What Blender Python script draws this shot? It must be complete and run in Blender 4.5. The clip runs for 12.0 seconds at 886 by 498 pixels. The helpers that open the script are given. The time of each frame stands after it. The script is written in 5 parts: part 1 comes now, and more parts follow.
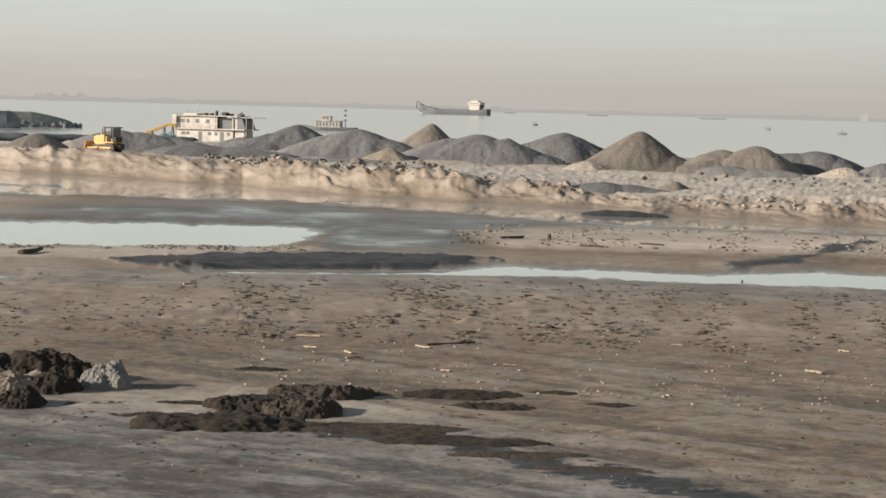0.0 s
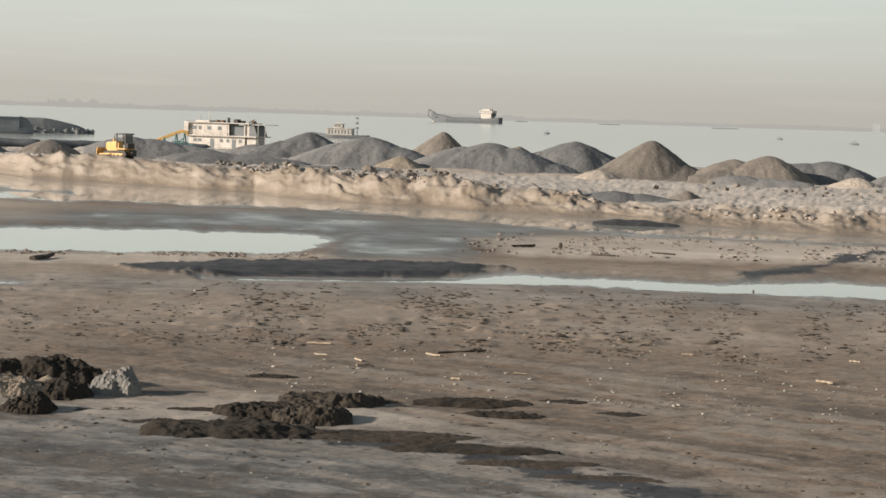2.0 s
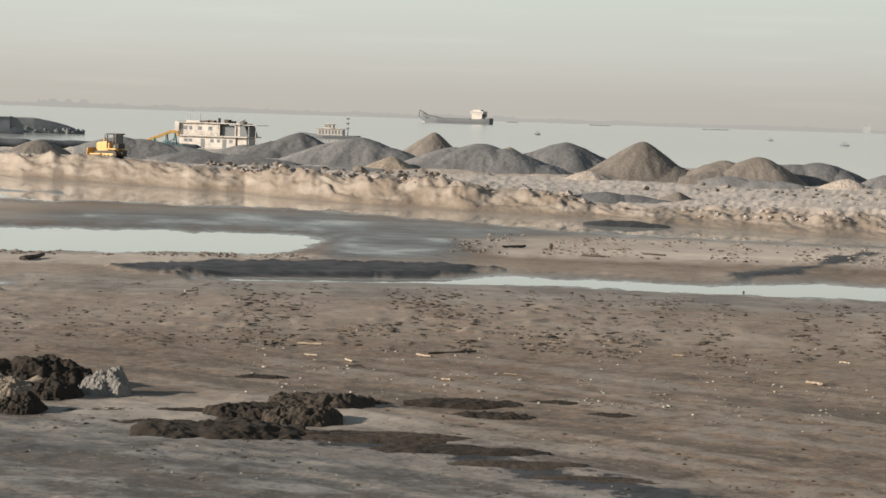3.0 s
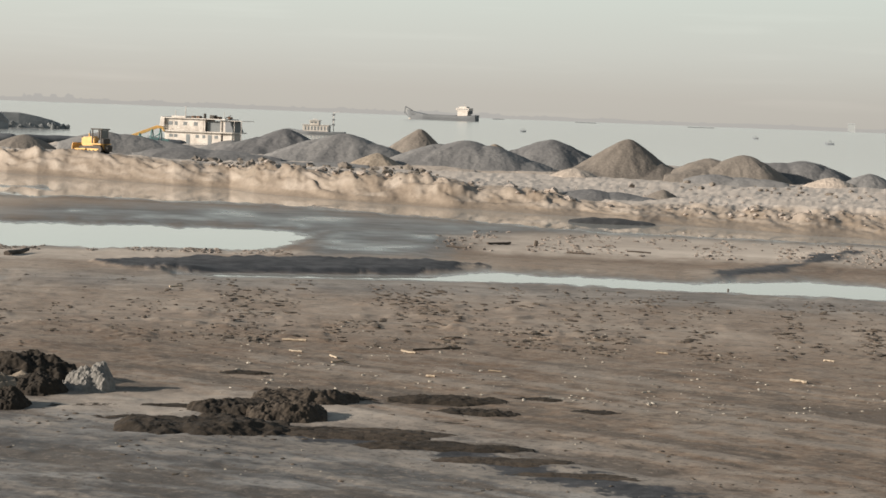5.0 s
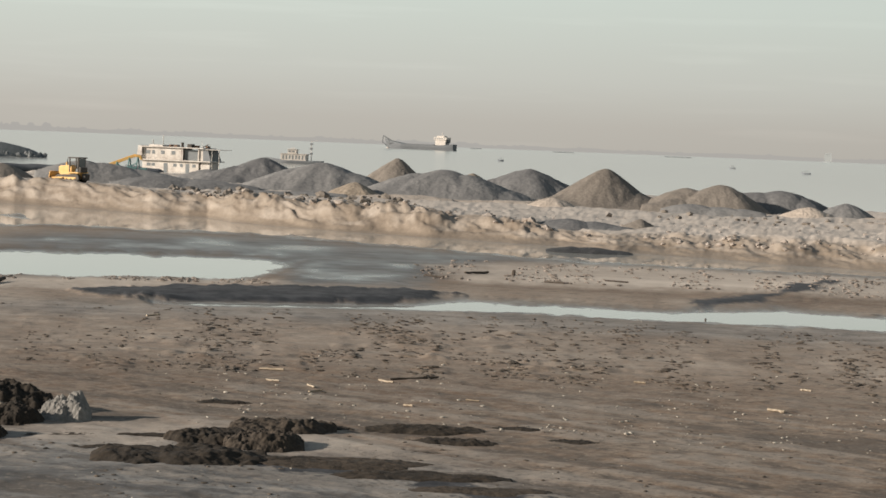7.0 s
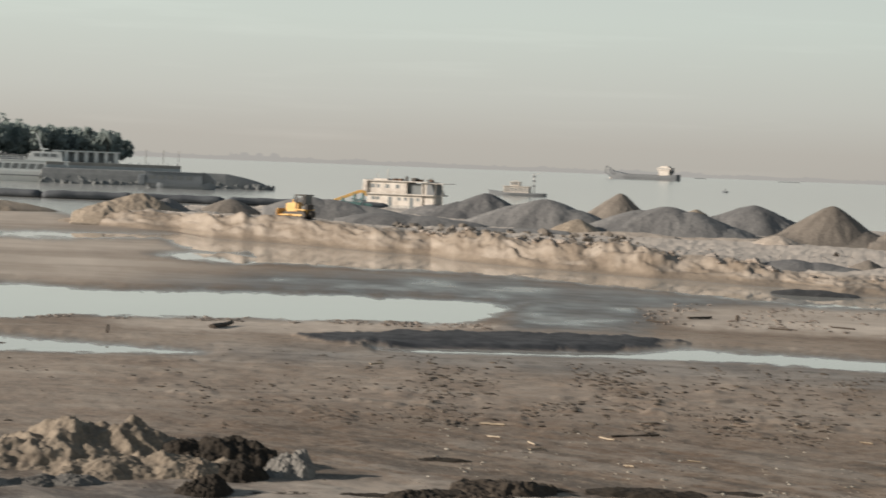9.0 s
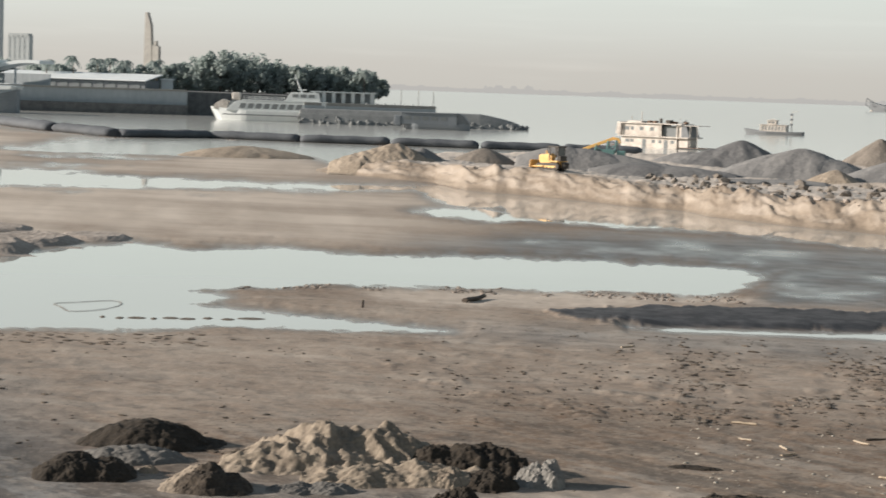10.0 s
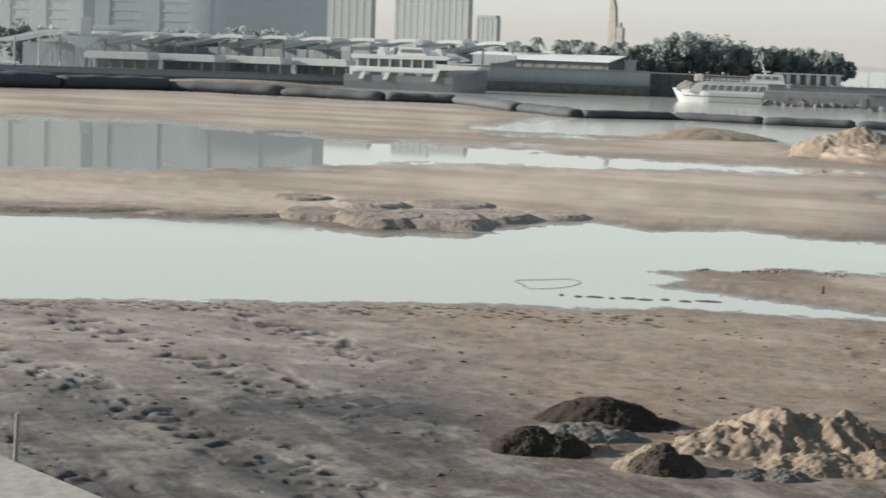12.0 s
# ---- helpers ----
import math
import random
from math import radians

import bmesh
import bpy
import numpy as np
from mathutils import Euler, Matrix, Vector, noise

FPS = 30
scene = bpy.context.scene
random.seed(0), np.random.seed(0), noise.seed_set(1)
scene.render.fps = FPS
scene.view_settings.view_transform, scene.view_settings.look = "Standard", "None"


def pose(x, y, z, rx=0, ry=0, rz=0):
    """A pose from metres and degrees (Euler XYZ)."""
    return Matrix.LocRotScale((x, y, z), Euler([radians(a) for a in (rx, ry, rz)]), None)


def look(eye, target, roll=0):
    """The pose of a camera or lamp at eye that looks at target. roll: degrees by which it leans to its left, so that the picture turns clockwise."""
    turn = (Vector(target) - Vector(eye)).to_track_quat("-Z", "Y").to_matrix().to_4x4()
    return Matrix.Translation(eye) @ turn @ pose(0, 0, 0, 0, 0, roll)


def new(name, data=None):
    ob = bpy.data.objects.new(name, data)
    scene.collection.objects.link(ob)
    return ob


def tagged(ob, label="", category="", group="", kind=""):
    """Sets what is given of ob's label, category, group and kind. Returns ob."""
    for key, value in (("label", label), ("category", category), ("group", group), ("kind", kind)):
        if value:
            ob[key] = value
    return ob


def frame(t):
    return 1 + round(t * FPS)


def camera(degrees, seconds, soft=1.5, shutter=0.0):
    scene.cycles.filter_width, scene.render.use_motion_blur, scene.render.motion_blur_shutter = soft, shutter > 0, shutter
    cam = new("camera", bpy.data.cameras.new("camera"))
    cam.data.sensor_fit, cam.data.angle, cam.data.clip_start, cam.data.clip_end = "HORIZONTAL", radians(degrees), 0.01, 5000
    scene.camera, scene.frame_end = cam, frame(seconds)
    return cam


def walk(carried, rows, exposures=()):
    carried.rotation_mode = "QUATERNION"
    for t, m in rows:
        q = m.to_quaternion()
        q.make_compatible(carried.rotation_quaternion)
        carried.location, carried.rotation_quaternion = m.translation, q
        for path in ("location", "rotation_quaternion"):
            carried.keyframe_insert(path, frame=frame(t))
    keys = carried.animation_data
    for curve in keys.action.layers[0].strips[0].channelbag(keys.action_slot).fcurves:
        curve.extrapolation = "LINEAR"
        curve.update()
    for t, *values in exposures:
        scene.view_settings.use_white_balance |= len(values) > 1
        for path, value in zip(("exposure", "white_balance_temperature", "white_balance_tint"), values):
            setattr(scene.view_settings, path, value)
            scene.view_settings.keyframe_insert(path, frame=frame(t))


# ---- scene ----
cam = camera(25.999, 12.0, soft=1.6, shutter=0.3)
# seconds, eye height, yaw, pitch, lean
ROWS = [
    (0.0, 7.500, 0.000, -4.219, -1.489),
    (0.5, 7.500, 0.161, -4.241, -1.557),
    (1.0, 7.500, 0.301, -4.161, -1.600),
    (1.5, 7.500, 0.368, -4.078, -1.734),
    (2.0, 7.500, 0.353, -3.986, -1.785),
    (2.5, 7.500, 0.160, -3.895, -1.773),
    (3.0, 7.500, 0.077, -3.959, -1.887),
    (5.0, 7.500, -0.348, -4.043, -2.157),
    (5.5, 7.500, -0.866, -3.897, -2.141),
    (6.0, 7.500, -1.240, -3.671, -2.245),
    (6.5, 7.500, -1.233, -3.371, -2.290),
    (6.7, 7.500, -1.193, -3.267, -2.288),
    (8.3, 7.525, 1.754, -2.593, -2.131),
    (8.5, 7.525, 2.516, -2.471, -2.131),
    (9.0, 8.331, 5.636, -2.525, -2.205),
    (9.5, 9.417, 10.260, -3.609, -2.161),
    (10.0, 10.390, 13.203, -4.827, -1.949),
    (10.5, 10.390, 16.711, -5.124, -1.849),
    (11.0, 10.390, 21.149, -5.172, -1.815),
    (11.5, 10.390, 23.802, -5.556, -2.010),
    (12.0, 10.390, 26.912, -5.857, -2.052),
]
walk(cam, [(t, pose(0, 0, z, 90 + pitch, lean, yaw)) for t, z, yaw, pitch, lean in ROWS], [(0.0, 0.15, 6300, 10), (3.0, 0.16, 6300, 10), (5.0, 0.19, 6300, 10), (6.0, 0.18, 6300, 10), (6.5, 0.12, 6300, 10), (8.5, 0.02, 6300, 10), (9.0, 0.0, 6300, 10), (9.5, 0.16, 6250, 10), (10.0, 0.34, 6150, 10), (10.5, 0.27, 6100, 10), (11.0, 0.20, 6060, 9), (11.5, 0.20, 6080, 9), (12.0, 0.40, 6050, 9)])

# ---- light: low warm morning sun from the left, hazy sky ----
SUN_FROM = Vector((-0.93, -0.22, 0.305)).normalized()
world = bpy.data.worlds.new("world")
scene.world = world
world.use_nodes = True
wn, wl = world.node_tree.nodes, world.node_tree.links
wn.clear()
sky = wn.new("ShaderNodeTexSky")
sky.sky_type = "NISHITA"
sky.sun_disc = False
sky.sun_elevation = math.asin(SUN_FROM.z)
sky.sun_rotation = math.atan2(SUN_FROM.x, SUN_FROM.y)
sky.altitude, sky.air_density, sky.dust_density, sky.ozone_density = 0, 1.0, 3.0, 1.0
tc = wn.new("ShaderNodeTexCoord")
sep = wn.new("ShaderNodeSeparateXYZ")
wl.new(tc.outputs["Generated"], sep.inputs[0])
ramp = wn.new("ShaderNodeValToRGB")          # bay haze, thinning upwards
wl.new(sep.outputs["Z"], ramp.inputs[0])
for i, (p, c) in enumerate(((0.0, (0.500, 0.462, 0.400)), (0.012, (0.515, 0.478, 0.415)), (0.034, (0.575, 0.565, 0.500)), (0.075, (0.620, 0.655, 0.580)), (0.17, (0.56, 0.61, 0.57)), (0.42, (0.22, 0.27, 0.29)), (1.0, (0.09, 0.125, 0.17)))):
    e = ramp.color_ramp.elements[i] if i < 2 else ramp.color_ramp.elements.new(p)
    e.position, e.color = p, (*c, 1)
gain = wn.new("ShaderNodeVectorMath")
gain.operation = "SCALE"
gain.inputs["Scale"].default_value = 0.10
wl.new(sky.outputs[0], gain.inputs[0])
cl_map = wn.new("ShaderNodeMapping")
cl_map.inputs["Scale"].default_value = (5, 5, 70)
wl.new(tc.outputs["Generated"], cl_map.inputs[0])
cl_n = wn.new("ShaderNodeTexNoise")
cl_n.inputs["Scale"].default_value, cl_n.inputs["Detail"].default_value = 1.6, 5
wl.new(cl_map.outputs[0], cl_n.inputs[0])
cl_r = wn.new("ShaderNodeMapRange")
for k, v in (("From Min", 0.55), ("From Max", 0.80), ("To Min", 1.0), ("To Max", 1.07)):
    cl_r.inputs[k].default_value = v
wl.new(cl_n.outputs[0], cl_r.inputs[0])
haze = wn.new("ShaderNodeMix")
haze.data_type = "RGBA"
haze.inputs["Factor"].default_value = 0.88
wl.new(gain.outputs[0], haze.inputs["A"])
wl.new(ramp.outputs[0], haze.inputs["B"])
veil = wn.new("ShaderNodeVectorMath")
veil.operation = "SCALE"
wl.new(haze.outputs["Result"], veil.inputs[0])
wl.new(cl_r.outputs[0], veil.inputs["Scale"])
# the haze glows a little more towards the sunlit side and dims away from it
side = wn.new("ShaderNodeVectorMath")
side.operation = "DOT_PRODUCT"
side.inputs[1].default_value = (-0.5, 0.866, 0)
wl.new(tc.outputs["Generated"], side.inputs[0])
fade = wn.new("ShaderNodeValToRGB")
for i, (p, v) in enumerate(((0.0, 0.66), (0.45, 0.74), (0.80, 0.97), (1.0, 1.08))):
    e = fade.color_ramp.elements[i] if i < 2 else fade.color_ramp.elements.new(p)
    e.position, e.color = p, (v, v, v, 1)
half = wn.new("ShaderNodeMath")
half.operation, half.inputs[1].default_value, half.inputs[2].default_value = "MULTIPLY_ADD", 0.5, 0.5
wl.new(side.outputs["Value"], half.inputs[0])
wl.new(half.outputs[0], fade.inputs[0])
glow = wn.new("ShaderNodeVectorMath")
glow.operation = "MULTIPLY"
wl.new(veil.outputs[0], glow.inputs[0])
wl.new(fade.outputs[0], glow.inputs[1])
bg = wn.new("ShaderNodeBackground")
wl.new(glow.outputs[0], bg.inputs[0])
bg.inputs["Strength"].default_value = 1.0
wo = wn.new("ShaderNodeOutputWorld")
wl.new(bg.outputs[0], wo.inputs[0])

sun = new("sun", bpy.data.lights.new("sun", "SUN"))
sun.data.energy, sun.data.angle, sun.data.color = 5.8, radians(1.0), (1.0, 0.88, 0.74)
sun.matrix_world = look(SUN_FROM * 100, (0, 0, 0))


# ---- materials ----
def mat(name, dark, light, rough=0.9, scale=1.0, detail=0.5, bump=0.3, metal=0.0, fine=12.0, stretch=(1, 1, 1), spec=0.5, vary=0.0):
    """Two-scale mottled surface: broad stains between two colours, finer grain over it and relief. scale: stains per metre."""
    m = bpy.data.materials.new(name)
    m.use_nodes = True
    n, l = m.node_tree.nodes, m.node_tree.links
    b = n["Principled BSDF"]
    t = n.new("ShaderNodeTexCoord")
    mp = n.new("ShaderNodeMapping")
    mp.inputs["Scale"].default_value = stretch
    l.new(t.outputs["Object"], mp.inputs[0])
    big, small = n.new("ShaderNodeTexNoise"), n.new("ShaderNodeTexNoise")
    for x, s in ((big, scale), (small, scale * fine)):
        x.inputs["Scale"].default_value, x.inputs["Detail"].default_value = s, 6
        l.new(mp.outputs[0], x.inputs["Vector"])
    r = n.new("ShaderNodeValToRGB")
    r.color_ramp.elements[0].position, r.color_ramp.elements[1].position = 0.34, 0.66
    r.color_ramp.elements[0].color, r.color_ramp.elements[1].color = (*dark, 1), (*light, 1)
    add = n.new("ShaderNodeMix")
    add.inputs["Factor"].default_value = detail
    l.new(big.outputs[0], add.inputs["A"])
    l.new(small.outputs[0], add.inputs["B"])
    last = add.outputs["Result"]
    if vary:
        info, ma = n.new("ShaderNodeObjectInfo"), n.new("ShaderNodeMath")
        ma.operation, ma.inputs[1].default_value, ma.inputs[2].default_value = "MULTIPLY_ADD", vary, -vary / 2
        l.new(info.outputs["Random"], ma.inputs[0])
        su = n.new("ShaderNodeMath")
        l.new(last, su.inputs[0])
        l.new(ma.outputs[0], su.inputs[1])
        last = su.outputs[0]
    l.new(last, r.inputs[0])
    l.new(r.outputs[0], b.inputs["Base Color"])
    b.inputs["Roughness"].default_value, b.inputs["Metallic"].default_value = rough, metal
    b.inputs["Specular IOR Level"].default_value = spec
    if bump:
        bp = n.new("ShaderNodeBump")
        bp.inputs["Strength"].default_value, bp.inputs["Distance"].default_value = bump, 0.08 / scale
        l.new(add.outputs["Result"], bp.inputs["Height"])
        l.new(bp.outputs[0], b.inputs["Normal"])
    return m


def water_material(name, ripple, rough, tint):
    m = mat(name, tint, tint, rough=rough, bump=0)
    n, l = m.node_tree.nodes, m.node_tree.links
    b = n["Principled BSDF"]
    b.inputs["IOR"].default_value = 1.36
    t = n.new("ShaderNodeTexCoord")
    mp = n.new("ShaderNodeMapping")
    mp.inputs["Scale"].default_value = (0.25, 0.6, 1)
    l.new(t.outputs["Object"], mp.inputs[0])
    w = n.new("ShaderNodeTexNoise")
    w.inputs["Scale"].default_value, w.inputs["Detail"].default_value = 1.0, 4
    l.new(mp.outputs[0], w.inputs["Vector"])
    bp = n.new("ShaderNodeBump")
    bp.inputs["Strength"].default_value, bp.inputs["Distance"].default_value = ripple, 0.1
    l.new(w.outputs[0], bp.inputs["Height"])
    l.new(bp.outputs[0], b.inputs["Normal"])
    return m


def mud_material():
    """Tidal flat: brown mud, paler dry sand, dark silt, and trodden hollows with shade in their colour; the zones come
    with the mesh, wetness from the height over the water.
    """
    m = bpy.data.materials.new("mud")
    m.use_nodes = True
    n, l = m.node_tree.nodes, m.node_tree.links
    b = n["Principled BSDF"]
    t = n.new("ShaderNodeTexCoord")

    def tex(scale, stretch, detail=6):
        mp, x = n.new("ShaderNodeMapping"), n.new("ShaderNodeTexNoise")
        mp.inputs["Scale"].default_value = stretch
        mp.inputs["Rotation"].default_value = (0, 0, radians(34))
        l.new(t.outputs["Object"], mp.inputs[0])
        l.new(mp.outputs[0], x.inputs["Vector"])
        x.inputs["Scale"].default_value, x.inputs["Detail"].default_value = scale, detail
        x.inputs["Roughness"].default_value = 0.62
        return x.outputs[0]

    def mix(f, a, c, colour=True, op=None):
        x = n.new("ShaderNodeMix")
        x.data_type = "RGBA" if colour else "FLOAT"
        if op:
            x.blend_type = op
        for k, v in (("Factor", f), ("A", a), ("B", c)):
            if isinstance(v, (int, float)) or isinstance(v, tuple):
                x.inputs[k].default_value = v if not isinstance(v, tuple) else (*v, 1)
            else:
                l.new(v, x.inputs[k])
        return x.outputs["Result"]

    def span(v, lo, hi, a=0.0, c=1.0):
        x = n.new("ShaderNodeMapRange")
        for k, q in (("From Min", lo), ("From Max", hi), ("To Min", a), ("To Max", c)):
            x.inputs[k].default_value = q
        l.new(v, x.inputs[0])
        return x.outputs[0]

    def zone(name):
        x = n.new("ShaderNodeAttribute")
        x.attribute_name = name
        return x.outputs["Fac"]

    broad, streak, grain, fleck = tex(0.06, (0.35, 1, 1)), tex(0.55, (0.36, 1.0, 1), 8), tex(3.0, (0.8, 1, 1)), tex(1.5, (0.75, 1, 1), 8)
    far = zone("far")
    streak, fleck = mix(far, streak, broad, colour=False), mix(far, fleck, 0.5, colour=False)
    base = mix(span(broad, 0.38, 0.62), (0.142, 0.091, 0.058), (0.218, 0.155, 0.107))
    base = mix(span(streak, 0.50, 0.64, 0, 0.6), base, (0.270, 0.228, 0.184))
    base = mix(span(fleck, 0.54, 0.62, 0, 0.75), base, (0.066, 0.047, 0.034))
    base = mix(span(grain, 0.42, 0.60, 0.0, 0.42), base, (0.300, 0.248, 0.196))
    pale = mix(span(mix(0.35, broad, streak, colour=False), 0.4, 0.6), (0.42, 0.355, 0.295), (0.66, 0.573, 0.486))
    pale = mix(span(fleck, 0.56, 0.66, 0, 0.45), pale, (0.15, 0.12, 0.095))
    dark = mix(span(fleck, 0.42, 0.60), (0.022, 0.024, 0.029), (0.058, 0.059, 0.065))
    grey = mix(span(streak, 0.42, 0.60), (0.104, 0.101, 0.098), (0.268, 0.257, 0.242))
    grey = mix(span(fleck, 0.53, 0.62, 0, 0.7), grey, (0.070, 0.063, 0.058))
    col = mix(zone("grey"), base, grey)
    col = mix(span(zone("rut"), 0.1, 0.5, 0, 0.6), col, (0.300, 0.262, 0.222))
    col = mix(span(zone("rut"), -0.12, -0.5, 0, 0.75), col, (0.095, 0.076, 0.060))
    grit = mix(far, tex(7.0, (0.8, 1, 1), 5), 0.5, colour=False)
    col = mix(span(grit, 0.56, 0.64, 0, 0.6), col, (0.082, 0.062, 0.047))
    col = mix(span(grit, 0.44, 0.37, 0, 0.4), col, (0.345, 0.284, 0.222))
    col = mix(zone("pale"), col, pale)
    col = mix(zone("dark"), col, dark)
    wet = zone("wet")
    col = mix(wet, col, mix(1.0, col, (0.72, 0.72, 0.72), op="MULTIPLY"))
    l.new(col, b.inputs["Base Color"])
    l.new(span(wet, 0, 1, 0.92, 0.22), b.inputs["Roughness"])
    bp = n.new("ShaderNodeBump")
    bp.inputs["Distance"].default_value = 0.10
    l.new(mix(far, span(wet, 0, 1, 0.5, 0.04), 0.05, colour=False), bp.inputs["Strength"])
    l.new(mix(0.45, mix(0.5, streak, fleck, colour=False), grit, colour=False), bp.inputs["Height"])
    l.new(bp.outputs[0], b.inputs["Normal"])
    return m


M_MUD = mud_material()
M_WATER = water_material("calm water", 0.008, 0.03, (0.42, 0.415, 0.38))
M_SEA = water_material("rippled bay water", 0.12, 0.12, (0.50, 0.495, 0.465))
M_SAND = mat("pale dredged sand", (0.22, 0.178, 0.135), (0.41, 0.338, 0.264), 0.95, 0.35, 0.5, 0.6, fine=9)


def wetted_or_toned(m):
    """Darker, glossier where the mesh's wet value is high: the wet foot, and the scarp face toned down against its
    sunlight.
    """
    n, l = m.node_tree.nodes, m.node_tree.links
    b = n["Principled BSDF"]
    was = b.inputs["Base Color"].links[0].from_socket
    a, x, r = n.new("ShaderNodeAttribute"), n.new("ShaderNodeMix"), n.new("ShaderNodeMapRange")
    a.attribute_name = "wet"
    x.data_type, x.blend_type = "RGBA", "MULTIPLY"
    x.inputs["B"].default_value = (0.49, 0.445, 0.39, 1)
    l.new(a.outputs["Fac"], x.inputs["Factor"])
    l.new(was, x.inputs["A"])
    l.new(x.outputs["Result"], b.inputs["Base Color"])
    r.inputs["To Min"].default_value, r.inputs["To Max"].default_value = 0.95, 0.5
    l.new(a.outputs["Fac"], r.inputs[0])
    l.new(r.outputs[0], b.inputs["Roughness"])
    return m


M_SPIT = wetted_or_toned(mat("eroded spit sand", (0.42, 0.366, 0.316), (0.60, 0.528, 0.460), 0.95, 0.45, 0.5, 0.45, fine=7))
M_SPITDRY = mat("dry spit sand", (0.37, 0.31, 0.257), (0.55, 0.468, 0.392), 0.95, 0.4, 0.5, 0.7, fine=8)
M_BLUFF = mat("crusted bluff sand", (0.20, 0.165, 0.138), (0.40, 0.345, 0.30), 0.95, 0.5, 0.5, 0.6, fine=7, vary=0.2)
M_GRAVEL = mat("grey gravel sand", (0.132, 0.130, 0.131), (0.245, 0.236, 0.227), 0.95, 0.30, 0.45, 0.6, fine=9, vary=0.22)
M_BROWN = mat("brown sand", (0.140, 0.120, 0.101), (0.232, 0.201, 0.170), 0.95, 0.4, 0.6, 0.6, fine=9, vary=0.2)
M_ROCK = mat("grey rock", (0.085, 0.087, 0.09), (0.23, 0.225, 0.215), 0.9, 0.6, 0.5, 0.7, fine=6)

# ---- plan: bearings in degrees (right of straight ahead) and distances in metres from the viewing place ----
RISE, LENS = 7.5, 3396.0


def plan(b, d, z=0.0):
    return Vector((d * math.sin(radians(b)), d * math.cos(radians(b)), z))


def lattice(ix, iy, seed):
    h = (ix * 374761393 + iy * 668265263 + seed * 982451653) & 0xFFFFFFFF
    h = ((h ^ (h >> 13)) * 1274126177) & 0xFFFFFFFF
    return ((h ^ (h >> 16)) & 0xFFFF) / 32767.5 - 1.0


def grain(x, y, seed=0, octaves=4):
    """Smooth noise in -1..1 over arrays."""
    x, y = np.asarray(x, float), np.asarray(y, float)
    out, amp, total = 0.0, 1.0, 0.0
    for o in range(octaves):
        fx, fy = np.floor(x), np.floor(y)
        ix, iy = fx.astype(np.int64), fy.astype(np.int64)
        u, v = x - fx, y - fy
        u, v = u * u * (3 - 2 * u), v * v * (3 - 2 * v)
        a, b = lattice(ix, iy, seed + o), lattice(ix + 1, iy, seed + o)
        c, d = lattice(ix, iy + 1, seed + o), lattice(ix + 1, iy + 1, seed + o)
        out = out + amp * ((a * (1 - u) + b * u) * (1 - v) + (c * (1 - u) + d * u) * v)
        total += amp
        x, y, amp = x * 2.03 + 7.1, y * 2.03 + 3.7, amp * 0.5
    return out / total


def near(d):
    return RISE * LENS / d


def inside(outline, bb, vv):
    """Signed depth inside an outline of (bearing, distance), counted in steps of nearness; bearing counts for less."""
    k = radians(1) * LENS * 0.22
    p = np.array([(b * k, near(d)) for b, d in outline])
    x, y = bb * k, vv
    best, sign = np.full(x.shape, 1e9), np.zeros(x.shape, bool)
    for (x0, y0), (x1, y1) in zip(p, np.roll(p, -1, 0)):
        ex, ey = x1 - x0, y1 - y0
        t = np.clip(((x - x0) * ex + (y - y0) * ey) / (ex * ex + ey * ey + 1e-9), 0, 1)
        best = np.minimum(best, (x - x0 - t * ex) ** 2 + (y - y0 - t * ey) ** 2)
        if ey:
            sign ^= ((y0 > y) != (y1 > y)) & (x < x0 + (y - y0) * ex / ey)
    return np.where(sign, 1.0, -1.0) * np.sqrt(best)


def grid_mesh(name, pts, rows, cols, material, smooth=True):
    idx = np.arange(rows * cols).reshape(rows, cols)
    q = np.stack([idx[:-1, :-1], idx[:-1, 1:], idx[1:, 1:], idx[1:, :-1]], -1).reshape(-1, 4)
    me = bpy.data.meshes.new(name)
    me.vertices.add(len(pts))
    me.vertices.foreach_set("co", np.ascontiguousarray(pts, dtype=np.float32).ravel())
    me.loops.add(q.size)
    me.loops.foreach_set("vertex_index", q.ravel().astype(np.int32))
    me.polygons.add(len(q))
    me.polygons.foreach_set("loop_start", np.arange(0, q.size, 4, dtype=np.int32))
    me.polygons.foreach_set("use_smooth", np.full(len(q), smooth))
    me.update(calc_edges=True)
    me.materials.append(material)
    return me


def attribute(me, name, values):
    a = me.attributes.new(name, "FLOAT", "POINT")
    a.data.foreach_set("value", np.ascontiguousarray(values, dtype=np.float32).ravel())


POOL_MAIN = [(-46, 117), (-41.89, 116.4), (-39.5, 115.0), (-36.25, 113.4), (-31.24, 111.7), (-29.89, 108.0), (-26.34, 109.7), (-23.98, 116.4), (-22.29, 120.8), (-20.6, 116.2), (-17.77, 119.7), (-15.97, 116.1), (-14.28, 115.9), (-10.2, 117.5), (-8.86, 117.6), (-6.37, 116.9), (-4.36, 116.6), (-3.48, 113.0), (-4.35, 104.6), (-5.02, 100.5), (-7.19, 100.8), (-9.68, 100.0), (-12.89, 99.2), (-15.95, 99.6), (-20.77, 94.7), (-19.32, 91.8), (-20.5, 88.3), (-17.61, 85.0), (-12.76, 81.2), (-15.9, 80.7), (-19.64, 81.6), (-21.33, 79.5), (-26.05, 79.6), (-31.18, 78.4), (-39.47, 77.6), (-46, 77.5)]
